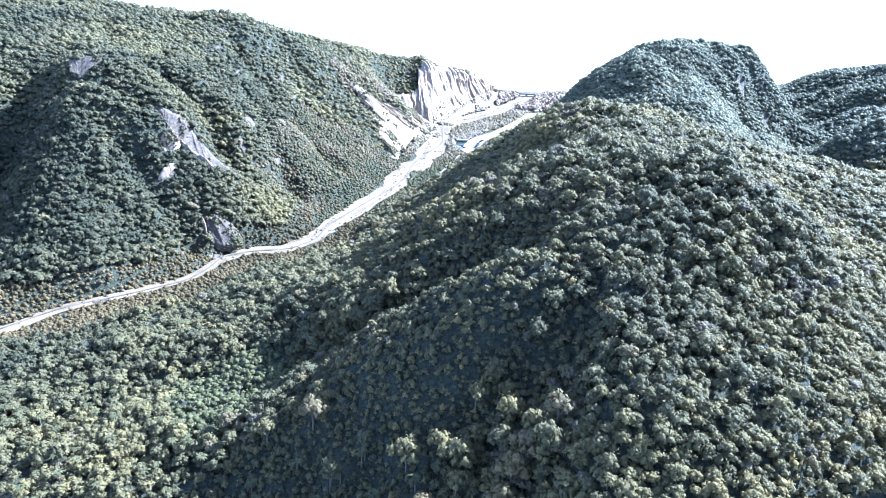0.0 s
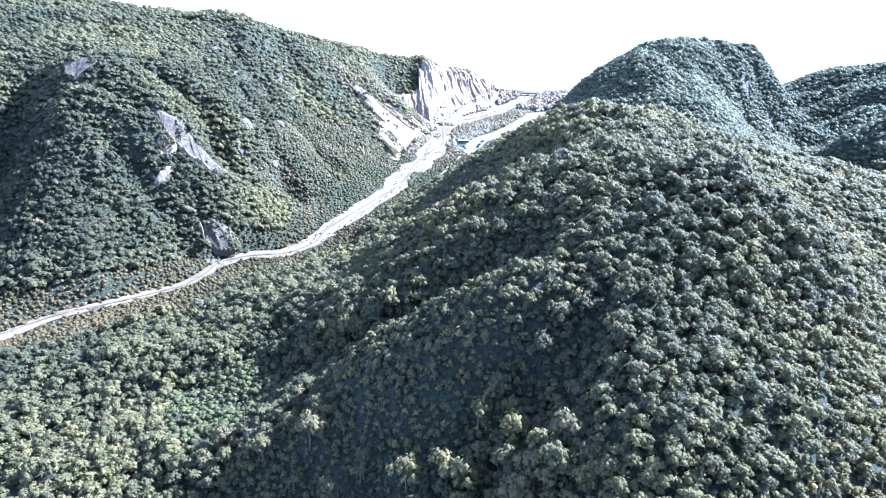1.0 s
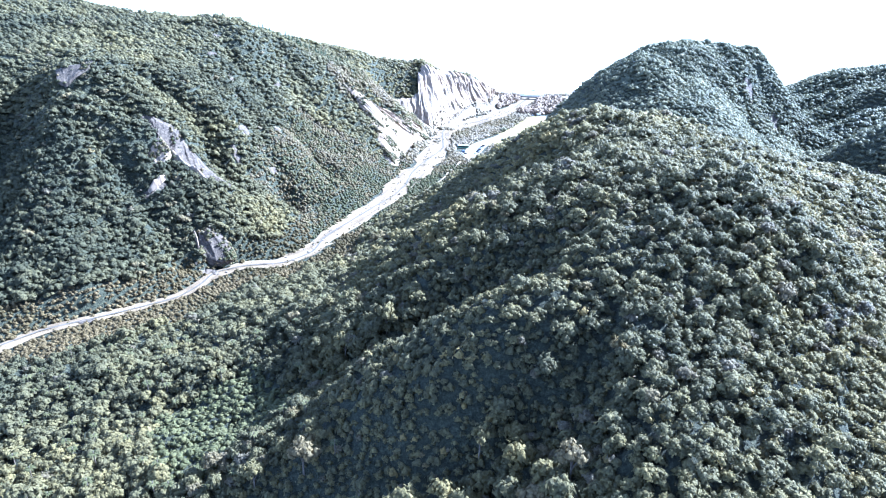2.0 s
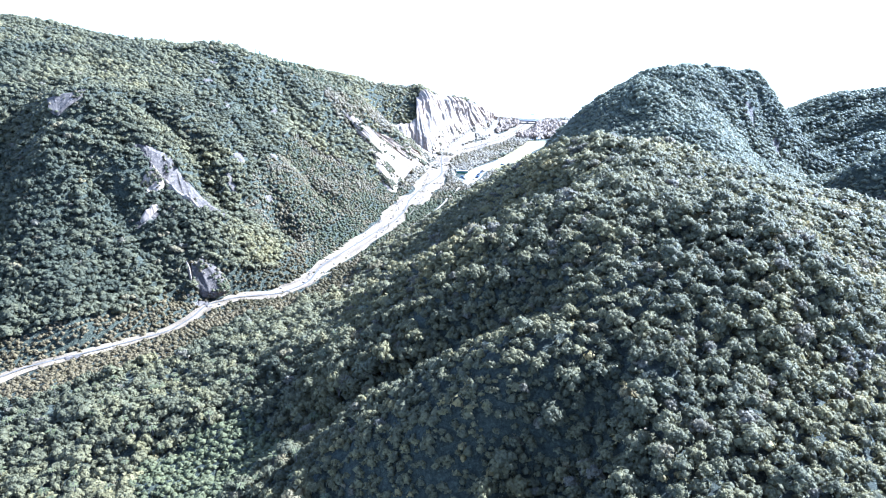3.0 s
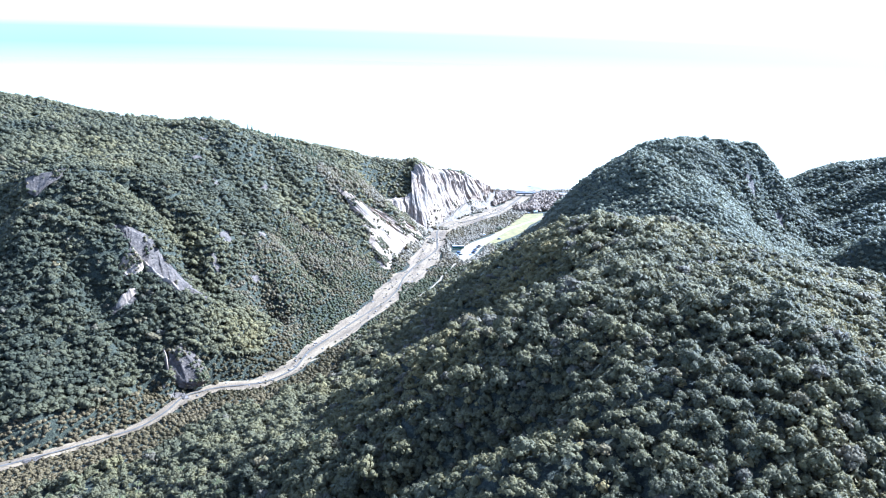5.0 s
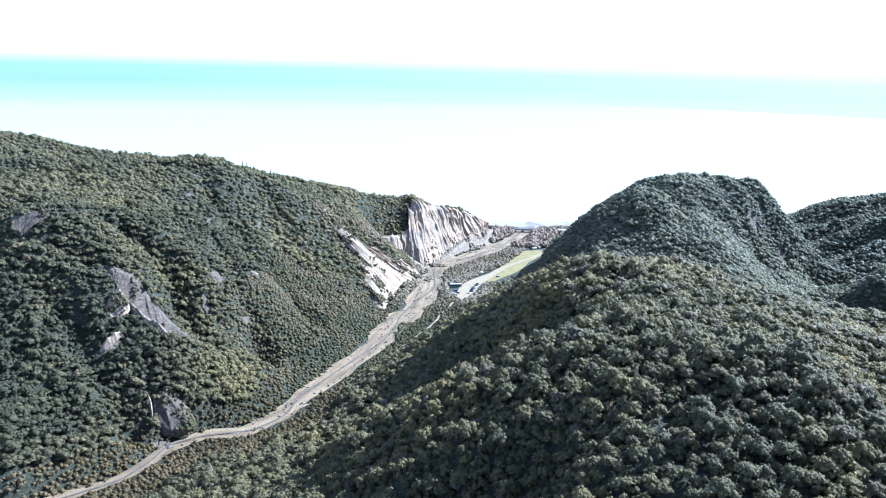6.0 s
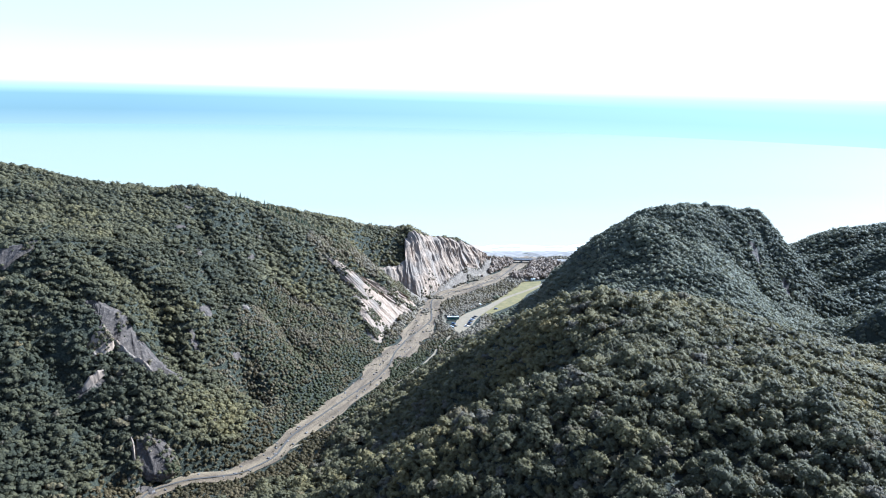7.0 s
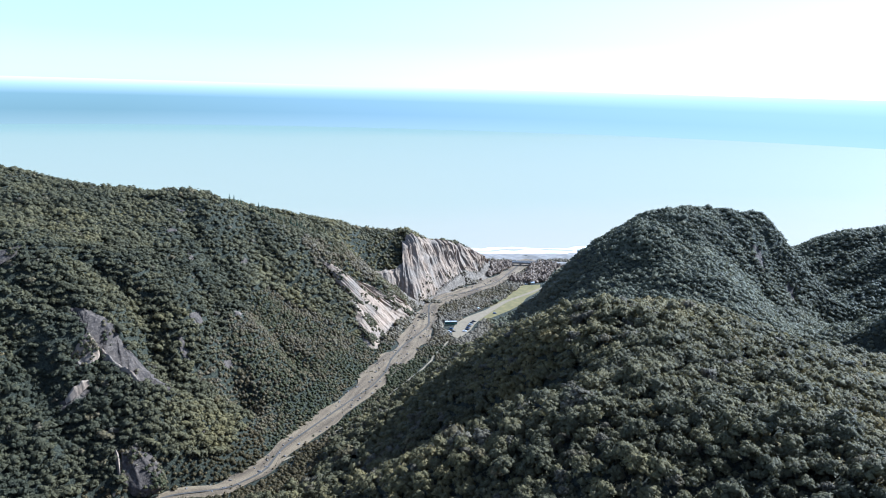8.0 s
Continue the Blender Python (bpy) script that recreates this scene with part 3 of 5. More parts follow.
bed_level = lambda X, Y: bed_of(Y)
river_bed = ribbon("river_bed", RIVER, M_GRAVEL, 0.25, 15, 0.35, 2, bed_level, 0.35)
tagged(river_bed, "wide pale grey gravel river bed with braided bars", "river bed", kind="structure")
stream_pts = [(x + w * 0.45 * math.sin(i * 1.3 + 0.6), y + w * 0.2 * math.cos(i * 1.7), 0.55 + 0.01 * i) for i, (x, y, w) in enumerate(RIVER)]
stream = ribbon("stream", stream_pts, M_STREAM, 0.55, 4, 0.3, 5, bed_level)
tagged(stream, "shallow thread of water winding down the gravel", "water", kind="structure")

beach = ribbon("beach", [(x, y - 30, 36) for x, y in COAST], M_BEACH, 0.0, 13, 0.1, 6, lambda X, Y: np.maximum(ground_z(X, Y), -0.4) + 0.3)
tagged(beach, "grey shingle beach at the river mouth", "beach", kind="structure")
for off, wide, seed in ((10, 11, 11), (34, 7, 12)):
    surf = ribbon("surf", [(x, y + off + 7 * lattice(x / 70, seed, seed), wide * max(0.15, 0.7 + 1.2 * lattice(x / 95, seed, seed + 1))) for x, y in run(COAST, 25.0)], M_FOAM, 0.0, 4, 0.75, seed, lambda X, Y: 0 * X + 0.25)
    tagged(surf, "broken line of white surf along the beach", "surf", "surf lines", "structure")

# ---- car park, road and lawns ----
def sheet(name, outline, mat, lift):
    bm = bmesh.new()
    f = bm.faces.new([bm.verts.new((x, y, bed(y) + 1.0 + lift)) for x, y in outline])
    bmesh.ops.triangulate(bm, faces=[f])
    bmesh.ops.subdivide_edges(bm, edges=bm.edges[:], cuts=2, use_grid_fill=True)
    return part(name, bm, mat, None)


lawn = sheet("lawn", [(62, 768), (78, 790), (95, 813), (110, 838), (120, 868), (140, 903), (146, 936), (128, 932), (104, 914), (84, 874), (70, 840), (78, 822), (68, 800), (58, 778)], M_GRASS, 0.12)
tagged(lawn, "mown yellow-green lawn beside the car park", "lawn", kind="structure")
road = ribbon("road", [(36, 716, 3), (38, 728, 6), (42, 744, 8.5), (46, 761, 9), (54, 779, 7.5), (65, 797, 5.5), (78, 820, 4), (92, 847, 3), (108, 868, 2.2), (128, 893, 2.2), (150, 925, 2.2), (176, 980, 2.2), (186, 1040, 3)], M_TRACK, 0.26, 7, 0.12, 3, lambda X, Y: np.where(Y < 930, bed_of(Y) + 1.0, ground_z(X, Y) + 0.3))
tagged(road, "pale gravel car park and access road", "road", kind="structure")
track = ribbon("track", [(37, 716, 1.6), (30, 708, 1.2), (25, 697, 1.0), (23, 682, 0.9), (15, 668, 0.9), (13, 652, 0.9), (7, 634, 1.0), (-8, 590, 1.2), (-24, 548, 1.2), (-42, 518, 1.3), (-60, 493, 1.2), (-74, 476, 0.9)], M_TRACK, 0.45, 4, 0.3, 4)
tagged(track, "narrow pale footpath along the river bank", "path", kind="structure")


# ---- fluted silt cliffs ----
rng = np.random.default_rng(3)
ledges = []


def cliff_face(name, foot, rim, label, depth=4.5, pitch=7.0, seed=1, bulge=1.5, nv=60, slant=0.0, step=0.8, scrub=(0, (0, 1), 0), sink=0.0, mat=None):
    """A gullied face between two lines: buttresses that fan out downwards, sharp ribs on them, small rills on those."""
    gaps = [max(math.dist(a, c), math.dist(p, q)) for a, c, p, q in zip(foot, foot[1:], rim, rim[1:])]
    u = np.concatenate([[0], np.cumsum(gaps)])
    k = int(u[-1] / step)
    at = np.linspace(0, u[-1], k)
    f, r = (np.stack([np.interp(at, u, [p[j] for p in q]) for j in range(3)], 1) for q in (foot, rim))
    for q in (f, r):
        for _ in range(12):
            q[1:-1] = 0.25 * q[:-2] + 0.5 * q[1:-1] + 0.25 * q[2:]
    v = np.linspace(0, 1, nv)
    d = np.gradient(f[:, :2], axis=0)
    d /= np.linalg.norm(d, axis=1)[:, None]
    out = np.stack([d[:, 1], -d[:, 0]], 1)
    along = np.concatenate([[0], np.cumsum(np.hypot(*np.diff(f[:, :2], axis=0).T))])
    U, V = np.meshgrid(along, v, indexing="ij")
    tall = (r[:, 2] - f[:, 2])[:, None] * V
    P = f[:, None] * (1 - V[..., None]) + r[:, None] * V[..., None]
    W = U + slant * tall + 6.0 * lattice(U / 24, tall / 22, seed) + 1.8 * lattice(U / 8, tall / 11, seed + 1)
    fold = lambda a, c, sd: 1 - 2 * np.abs(lattice(a, c, sd))
    big = fold(W / (pitch * 2.4), tall / 90, seed + 2)
    mid = fold(W / pitch, tall / 34, seed + 3)
    fine = fold(W / (pitch * 0.42), tall / 15, seed + 4)
    rough = lattice(U / 1.7, tall / 2.2, seed + 6)
    low = np.clip(1.25 - V, 0, 1)
    shape = np.clip(V / 0.12, 0, 1)
    ends = np.clip(np.minimum(U, along[-1] - U) / min(5, along[-1] / 6), 0, 1)
    push = (bulge + depth * (0.75 * big * low + 0.5 * mid + 0.42 * fine * (0.5 + V)) + 0.13 * depth * rough) * shape * ends - min(5.0, depth) * (1 - ends) ** 2 - min(3.0, depth) * np.clip((V - 0.93) / 0.07, 0, 1)
    P[..., 2] -= 2.0 * np.clip(1 - V / 0.06, 0, 1)
    P[..., 0] += out[:, None, 0] * push
    P[..., 1] += out[:, None, 1] * push
    P[..., 2] += (1.6 * lattice(U / 5, 0 * V, seed + 5) + 1.0 * fold(W / pitch, 0 * V, seed + 3)) * V * V * ends * min(1, depth / 4)
    P[..., 2] -= sink * np.clip((V - 0.86) / 0.14, 0, 1)
    for q in range(scrub[0]):       # ledges where scrub has taken hold
        i, j = rng.integers(2, k - 2), int(nv * rng.uniform(*scrub[1]))
        if lattice(U[i, j] / 9, tall[i, j] / 7, seed + 8) + 0.5 * lattice(U[i, j] / 3, tall[i, j] / 3, seed + 9) > scrub[2]:
            ledges.append(P[i, j] - np.array([0, 0, 0.5]))
    return tagged(link_mesh(name, P.reshape(-1, 3), grid_faces(k, nv), mat or M_CLIFF), label, "cliff", "silt cliffs", "structure")


cliff_face("cliff", *CLIFF_MOUTH, "tall fluted pale grey silt cliff above the river mouth", 2.9, 7.0, 21, 1.5, 90, 0.04, scrub=(900, (0.0, 0.35), 0.35))
cliff_face("cliff", *CLIFF_SLOPE, "broken pale silt slope with ribs and scree", 2.4, 6.5, 33, 0.5, 80, 0.04, scrub=(2600, (0.0, 1.0), 0.2), sink=1.0)


def slip_patch(cx, cy, a, c, turn, seed):
    """Bare silt where the ground has slipped: a finely rilled skin on the slope with a torn edge."""
    q = 1.6 * max(a, c)
    gx, gy = np.meshgrid(np.arange(cx - q, cx + q, 0.7), np.arange(cy - q, cy + q, 0.7))
    ct, st = math.cos(radians(turn)), math.sin(radians(turn))
    u, v = (gx - cx) * ct + (gy - cy) * st, -(gx - cx) * st + (gy - cy) * ct
    inside = 1.12 - np.hypot(u / a, v / c) + 0.8 * lattice(gx / 3.1, gy / 3.1, seed) + 0.14 * lattice(gx / 1.4, gy / 1.4, seed + 1)
    along = u if a > c else v
    gz = ground_z(gx, gy) + 0.35 + 0.9 * np.clip(inside * 3, 0, 1) * (1 - np.abs(lattice(along / 2.4, (u + v - along) / 14, seed + 2))) + 0.15 * lattice(gx / 1.2, gy / 1.2, seed + 3)
    f = grid_faces(*gx.shape)
    f = f[(inside.ravel()[f] > 0).all(1)]
    used, f = np.unique(f, return_inverse=True)
    return tagged(link_mesh("slip_scar", np.stack([gx, gy, gz], -1).reshape(-1, 3)[used], f.reshape(-1, 4), M_SLIP), "bare grey silt slip scar in the forested slope", "slip scar", "slip scars", "structure")


def rib_crest(line, seed):
    """A narrow knife edge of bare silt that stands up beside a slip."""
    p = smooth_run(line, 0.7)
    d = np.gradient(p[:, :2], axis=0)
    d /= np.linalg.norm(d, axis=1)[:, None]
    s = np.linspace(-1, 1, 7)
    t = np.arange(len(p)) * 0.7
    w = (1.5 + 0.7 * lattice(t / 3, 0 * t, seed))[:, None] * s[None]
    X, Y = p[:, None, 0] + w * d[:, None, 1], p[:, None, 1] - w * d[:, None, 0]
    high = np.clip(np.minimum(t, t[-1] - t) / 4, 0, 1)[:, None] * (2.6 + 1.1 * lattice(t / 2.3, 0 * t, seed + 1))[:, None]
    Z = p[:, 2, None] - 3.0 * np.abs(s[None]) + high * (1 - np.abs(s[None]) ** 1.3) + 0.25 * lattice(X / 0.8, Y / 0.8, seed + 2)
    # paler cliff silt stands in for sun on the rib
    return tagged(link_mesh("slip_rib", np.stack([X, Y, Z], -1).reshape(-1, 3), grid_faces(len(p), 7), M_CLIFF), "silt rib along the edge of a slip, paled as if sunlit", "slip scar", "slip scars", "structure")


for i, (foot, rim) in enumerate(SCARS):
    # one face in paler cliff silt for sunlight, the others in shade-darkened silt
    face = cliff_face("slip_scar", foot, rim, "raw grey silt face of a slip in the forest", (2.2, 1.2, 2.2, 0.6)[i], (6.0, 4.0, 5.0, 4.0)[i], 300 + 11 * i, 0.2, 40, 0.04, 0.5, (320 if i == 2 else 90, (0.0, 1.0), -0.15 if i == 2 else 0.22), 1.5, M_CLIFF if i == 1 else M_SLIP)
    tagged(face, category="slip scar", group="slip scars")
for i, line in enumerate(RIBS):
    rib_crest(line, 350 + 5 * i)
for i, row in enumerate(SLIPS):
    slip_patch(*row, 100 + 7 * i)

# ---- trees ----
def ico(level):
    bm = bmesh.new()
    bmesh.ops.create_icosphere(bm, subdivisions=level, radius=1.0)
    v = np.array([p.co[:] for p in bm.verts])
    f = np.array([[p.index for p in q.verts] for q in bm.faces])
    bm.free()
    return v, f


ICO = {2: ico(2)}
OCTA = (np.array([(1, 0, 0), (0, 1, 0), (-1, 0, 0), (0, -1, 0), (0, 0, 1), (0, 0, -0.6)], float), np.array([(0, 1, 4), (1, 2, 4), (2, 3, 4), (3, 0, 4), (1, 0, 5), (2, 1, 5), (3, 2, 5), (0, 3, 5)]))


def crown(rng, lobes, sprays, tall=1.0, size=0.13, core=0.8, spread=0.78, up=0.35):
    """A crown one metre in radius: clumps on a dome, each a dark heart under a coat of small leafy sprays, with loose ones standing out."""
    vs, fs, ns, at, spots = [], [], [], 0, []
    for i in range(lobes):
        if i == 0:
            c, r = (np.array([0, 0, 0.46 * tall]), 0.62) if lobes > 1 else (np.array([0, 0, 0.35 * tall]), 0.85)
        else:
            a = i * 2.4 + rng.uniform(-0.5, 0.5)
            q = math.sqrt((i - 0.3) / lobes)
            rad = spread * q * rng.uniform(0.8, 1.15)
            c = np.array([rad * math.cos(a), rad * math.sin(a), (0.8 - 0.6 * q * q) * tall + rng.uniform(-0.14, 0.14)])
            r = rng.uniform(0.25, 0.42) * (1.3 if lobes < 6 else 1.0)
        spots.append((c, r))
        v, f = OCTA
        v = v * (1 + rng.uniform(-0.2, 0.2, (len(v), 1))) * np.array([r, r, r * 0.85]) * core + c
        vs.append(v)
        ns.append((v - c) / r)
        fs.append(f + at)
        at += len(v)
    weight = np.array([r * r for _, r in spots])
    weight /= weight.sum()
    for _ in range(sprays):
        c, r = spots[rng.choice(lobes, p=weight)]
        d = rng.normal(size=3)
        d[2] = abs(d[2]) * 0.95 - 0.3
        d /= np.linalg.norm(d)
        p = c + d * r * np.array([1, 1, 0.85]) * (rng.uniform(0.84, 1.08) if rng.random() < 0.8 else rng.uniform(1.05, 1.35))
        face = d + rng.normal(size=3) * 0.34 + np.array([0, 0, up])
        a = np.cross(face, rng.normal(size=3))
        a /= np.linalg.norm(a)
        e = np.cross(a, face)
        e /= np.linalg.norm(e)
        k = size * rng.uniform(0.6, 1.35)
        tip = d * k * 0.35
        vs.append(np.array([p + a * k * 1.15 - tip, p - a * k * 0.7 + e * k * 0.8, p - a * k * 0.55 - e * k * 0.8]))
        fs.append(np.array([[at, at + 2, at + 1]]))
        lie = 0.6 * d + 0.4 * p + 0.35 * face / np.linalg.norm(face)      # leaves take the light of the clump that they coat
        ns.append(np.repeat(lie[None], 3, 0))
        at += 3
    ns = np.concatenate(ns)
    return np.concatenate(vs), np.concatenate(fs), ns / np.linalg.norm(ns, axis=1)[:, None]


def frond_head(rng, count):
    """Arching fronds that droop all round, one metre in reach."""
    vs, fs, at = [], [], 0
    for i in range(count):
        a = i * 6.283 / count + rng.uniform(-0.2, 0.2)
        reach, lift = rng.uniform(0.8, 1.1), rng.uniform(0.15, 0.4)
        pts = []
        for k in range(5):
            q = k / 4
            w = 0.13 * math.sin(math.pi * min(1, q * 0.85 + 0.12))
            x, z = reach * q, 0.6 + lift * math.sin(q * 2.2) - 0.35 * q * q
            for s in (-1, 1):
                pts.append((x * math.cos(a) - s * w * math.sin(a), x * math.sin(a) + s * w * math.cos(a), z - 0.03 * abs(s)))
        vs.append(np.array(pts))
        for k in range(4):
            o = at + 2 * k
            fs.append(np.array([[o, o + 1, o + 3], [o, o + 3, o + 2]]))
        at += 10
    return np.concatenate(vs), np.concatenate(fs)


rng = np.random.default_rng(7)
NEAR = [crown(rng, 11, 190, rng.uniform(0.85, 1.35), 0.10, 1.0) for _ in range(12)]
MID = [crown(rng, 6, 84, rng.uniform(0.85, 1.25), 0.14, 1.0) for _ in range(12)]
FAR = [crown(rng, 3, 27, rng.uniform(0.8, 1.05), 0.19, 1.0) for _ in range(12)]
TINY = [crown(rng, 1, 13, rng.uniform(0.9, 1.15), 0.27, 1.0) for _ in range(12)]
FILL = [crown(rng, 1, 11, 1.0, 0.27, 0.95) for _ in range(8)]
UNDER = [crown(rng, 1, 16, 1.0, 0.23, 0.95) for _ in range(8)]
BUSH = [crown(rng, 1, 9, 1.0, 0.3, 0.95) for _ in range(8)]
TWIG = [crown(rng, 3, 30, 1.3, 0.2, 0.5) for _ in range(6)]
FERN = [frond_head(rng, 11) for _ in range(4)]


def planted(name, kinds, x, y, z, r, tall, tint, mat, label, category, smooth=True):
    """Many plants as one mesh: uncountable growth."""
    if not len(x):
        return None
    pick, turn = rng.integers(len(kinds), size=len(x)), rng.uniform(0, 6.283, len(x))
    vs, fs, ns, ts, at = [], [], [], [], 0
    for k, (v, f, q) in enumerate(kinds):
        i = np.nonzero(pick == k)[0]
        if not len(i):
            continue
        c, s = np.cos(turn[i])[:, None], np.sin(turn[i])[:, None]
        P = np.stack([(v[None, :, 0] * c - v[None, :, 1] * s) * r[i, None] + x[i, None], (v[None, :, 0] * s + v[None, :, 1] * c) * r[i, None] + y[i, None],
                      v[None, :, 2] * (r * tall)[i, None] + z[i, None]], -1)
        vs.append(P.reshape(-1, 3))
        ns.append(np.stack([q[None, :, 0] * c - q[None, :, 1] * s, q[None, :, 0] * s + q[None, :, 1] * c, q[None, :, 2] + 0 * c], -1).reshape(-1, 3))
        fs.append((f[None] + (at + np.arange(len(i)) * len(v))[:, None, None]).reshape(-1, 3))
        ts.append(np.repeat(tint[i], len(v)))
        at += len(i) * len(v)
    ob = link_mesh(name, np.concatenate(vs), np.concatenate(fs), mat, smooth, None, np.concatenate(ns), tint=np.concatenate(ts))
    return tagged(ob, label, category, kind="stuff")


def scatter(x0, x1, y0, y1, step):
    X, Y = np.meshgrid(np.arange(x0, x1, step), np.arange(y0, y1, step * 0.9))
    X = X + (np.arange(X.shape[0]) % 2)[:, None] * step * 0.5
    X, Y = X + rng.uniform(-0.42, 0.42, X.shape) * step, Y + rng.uniform(-0.42, 0.42, Y.shape) * step
    return X.ravel(), Y.ravel()


def wet(x, y):
    return river_gap(x, y)


road_line = smooth_run([(36, 716, 3), (41, 744, 14), (44, 761, 14), (60, 790, 8), (78, 820, 6), (98, 850, 5), (130, 905, 9), (140, 930, 9), (160, 955, 4), (184, 1030, 4)], 4.0)
lawn_line = run([(72, 792), (90, 820), (108, 855), (135, 920)], 5.0)
isle_line = run([(22, 748), (36, 792), (60, 838), (84, 890), (96, 915)], 5.0)
willow_a = run([(86, 968), (100, 1000), (112, 1040)], 6.0)
willow_b = run([(130, 958), (150, 975), (160, 1010), (168, 1040)], 6.0)
path_line = smooth_run([(30, 708, 1), (25, 697, 1), (23, 682, 1), (15, 668, 1), (13, 652, 1), (7, 634, 1), (-8, 590, 1), (-24, 548, 1), (-42, 518, 1), (-60, 493, 1)], 4.0)


ISLES = [(-14, 622, 8, 22), (6, 672, 6, 16), (-34, 694, 6, 26), (-24, 742, 5, 22), (14, 846, 9, 6), (60, 938, 12, 5), (92, 905, 6, 14), (4, 785, 3, 9)]     # scrub standing in the gravel


def zones(x, y):
    """What grows where: 0 nothing, 1 forest, 2 river-bank scrub, 3 bare willows, 4 fine heath on the dry slope, 5 low ferny scrub on the terrace."""
    g = wet(x, y)
    cy = np.interp(x, coast[:, 0], coast[:, 1])
    z = np.ones(x.shape, int)
    up = ground_z(x, y) - bed_of(y)
    rag = 7 * lattice(x / 12, y / 12, 41)
    z[(up < 7.5) & (g < 46 + rag * 2)] = 2
    z[(g < 12 + rag) & (up < 16)] = 2
    bank_y = np.interp(x, [p[0] for p in RIVER[:11]], [p[1] for p in RIVER[:11]])
    z[(x < -80) & (x > -290) & (y < bank_y) & (bank_y - y < 52 + 3 * rag)] = 2
    heath = (x > -135 + rag) & (x < -40) & (y > 520) & (y < 690) & (ground_z(x, y) < 80 + 2 * rag)
    heath |= (line_gap(x, y, [(-90, 780), (-75, 800), (-55, 815), (-95, 765), (-60, 792), (-40, 806), (-25, 816), (-50, 828), (-12, 818)]) < 17 + rag)
    z[heath & (z == 1)] = 4
    z[(line_gap(x, y, willow_a) < 17) | (line_gap(x, y, willow_b) < 19)] = 3
    z[bareness(x, y) > 0.52 + 0.04 * rag] = 0
    z[on_cliff(x, y)[0]] = 0
    z[(np.hypot((x + 76) / 24, (y - 232) / 32) < 1 + 0.05 * rag) & (z == 1)] = 5      # low fern and scrub flat
    z[g < 1.0] = 0
    for ln, w in ((road_line, 0), (lawn_line, 14)):
        d = np.full(x.shape, 1e9)
        for p in ln:
            d = np.minimum(d, np.hypot(x - p[0], y - p[1]) - (p[2] if len(p) > 2 else w))
        z[d < 1.5] = 0
    z[(line_gap(x, y, isle_line) < 11 + 0.5 * rag) & (g > -4)] = 2
    for ix, iy, a, c in ISLES:
        z[np.hypot((x - ix) / a, (y - iy) / c) < 1 + 0.04 * rag] = 2
    z[np.hypot(x - 32, (y - 750) / 2) < 9] = 0
    z[line_gap(x, y, path_line) < 2.0] = 0
    z[(y > cy - 46)] = 0
    return z


def wedge(x, y):
    return np.abs(x - 5) < 0.72 * (y + 30) + 40


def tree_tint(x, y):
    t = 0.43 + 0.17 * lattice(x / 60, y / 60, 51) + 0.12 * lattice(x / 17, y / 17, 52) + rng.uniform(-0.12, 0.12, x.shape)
    t = t - 0.17 * np.clip((-70 - x) / 60, 0, 1) * np.clip((y - 340) / 60, 0, 1) + 0.13 * np.exp(-((x + 5) / 45) ** 2 - ((y - 300) / 60) ** 2)      # leaf tint carries shade of the west hill, sun and young growth on spurs
    # more shade put into the tint low on the west hill
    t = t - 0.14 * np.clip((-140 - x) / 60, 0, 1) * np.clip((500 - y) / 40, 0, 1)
    # terrace regrowth toned down, near crest lightened in colour to look sunlit
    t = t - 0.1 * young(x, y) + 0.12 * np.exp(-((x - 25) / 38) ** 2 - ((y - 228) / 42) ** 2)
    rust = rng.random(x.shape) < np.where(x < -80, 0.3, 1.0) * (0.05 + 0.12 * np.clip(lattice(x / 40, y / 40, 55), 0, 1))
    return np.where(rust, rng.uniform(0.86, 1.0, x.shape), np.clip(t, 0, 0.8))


# forest: the nearest trees are things of their own further down
def sizes(x, y, big, share=0.16):
    """Crown radius: mostly middling trees, a few broad old ones that stand above the rest."""
    r = rng.uniform(2.3, 4.2, x.shape) * (1 + 0.3 * lattice(x / 34, y / 34, 61))
    old = (rng.random(x.shape) < share) & ~young(x, y)
    r = r * np.where(young(x, y), 0.85 + 0.45 * np.clip(lattice(x / 16, y / 16, 63), 0, 1), 1.0)
    return np.where(old & ~shady(x, y), rng.uniform(4.0, 5.4, x.shape), r * np.where(shady(x, y), 0.55, 1.0)) * big


flank = run([(-62, 128), (-44, 170), (-14, 165), (2, 190), (-22, 215), (8, 228)], 8.0)     # the shady slope below the near crest


def young(x, y):
    """Regrowth on the terrace by the river."""
    return (x < -38 - 0.2 * (y - 200)) & (y < 345 + 0.2 * x)


def shady(x, y):
    return line_gap(x, y, flank) < 22


def perch(r):
    return r * rng.uniform(0.1, 1.2, r.shape) + 0.2


def stand(box, step, near, far, big, share, edge=0):
    """Forest trees between two distances up the valley."""
    x, y = scatter(*box, step)
    d = np.hypot(x, y)
    ridge = (x > -75) & (d < 300)           # the near ridge and its flank
    k = wedge(x, y) & (d >= near) & (d < far) & ((edge == 0) | (ridge == (edge > 0)))
    x, y = x[k], y[k]
    k = (zones(x, y) == 1) & (ground_z(x, y) > 3)
    x, y = x[k], y[k]
    unseen = ((y > 845) & (x > 110) & (x < 430)) | ((y > 890) & (x < -150)) | (x > 640)      # lee slopes: thinner growth
    k = ~unseen | (rng.random(x.shape) < 0.15)
    x, y = x[k], y[k]
    return x, y, sizes(x, y, big, share)


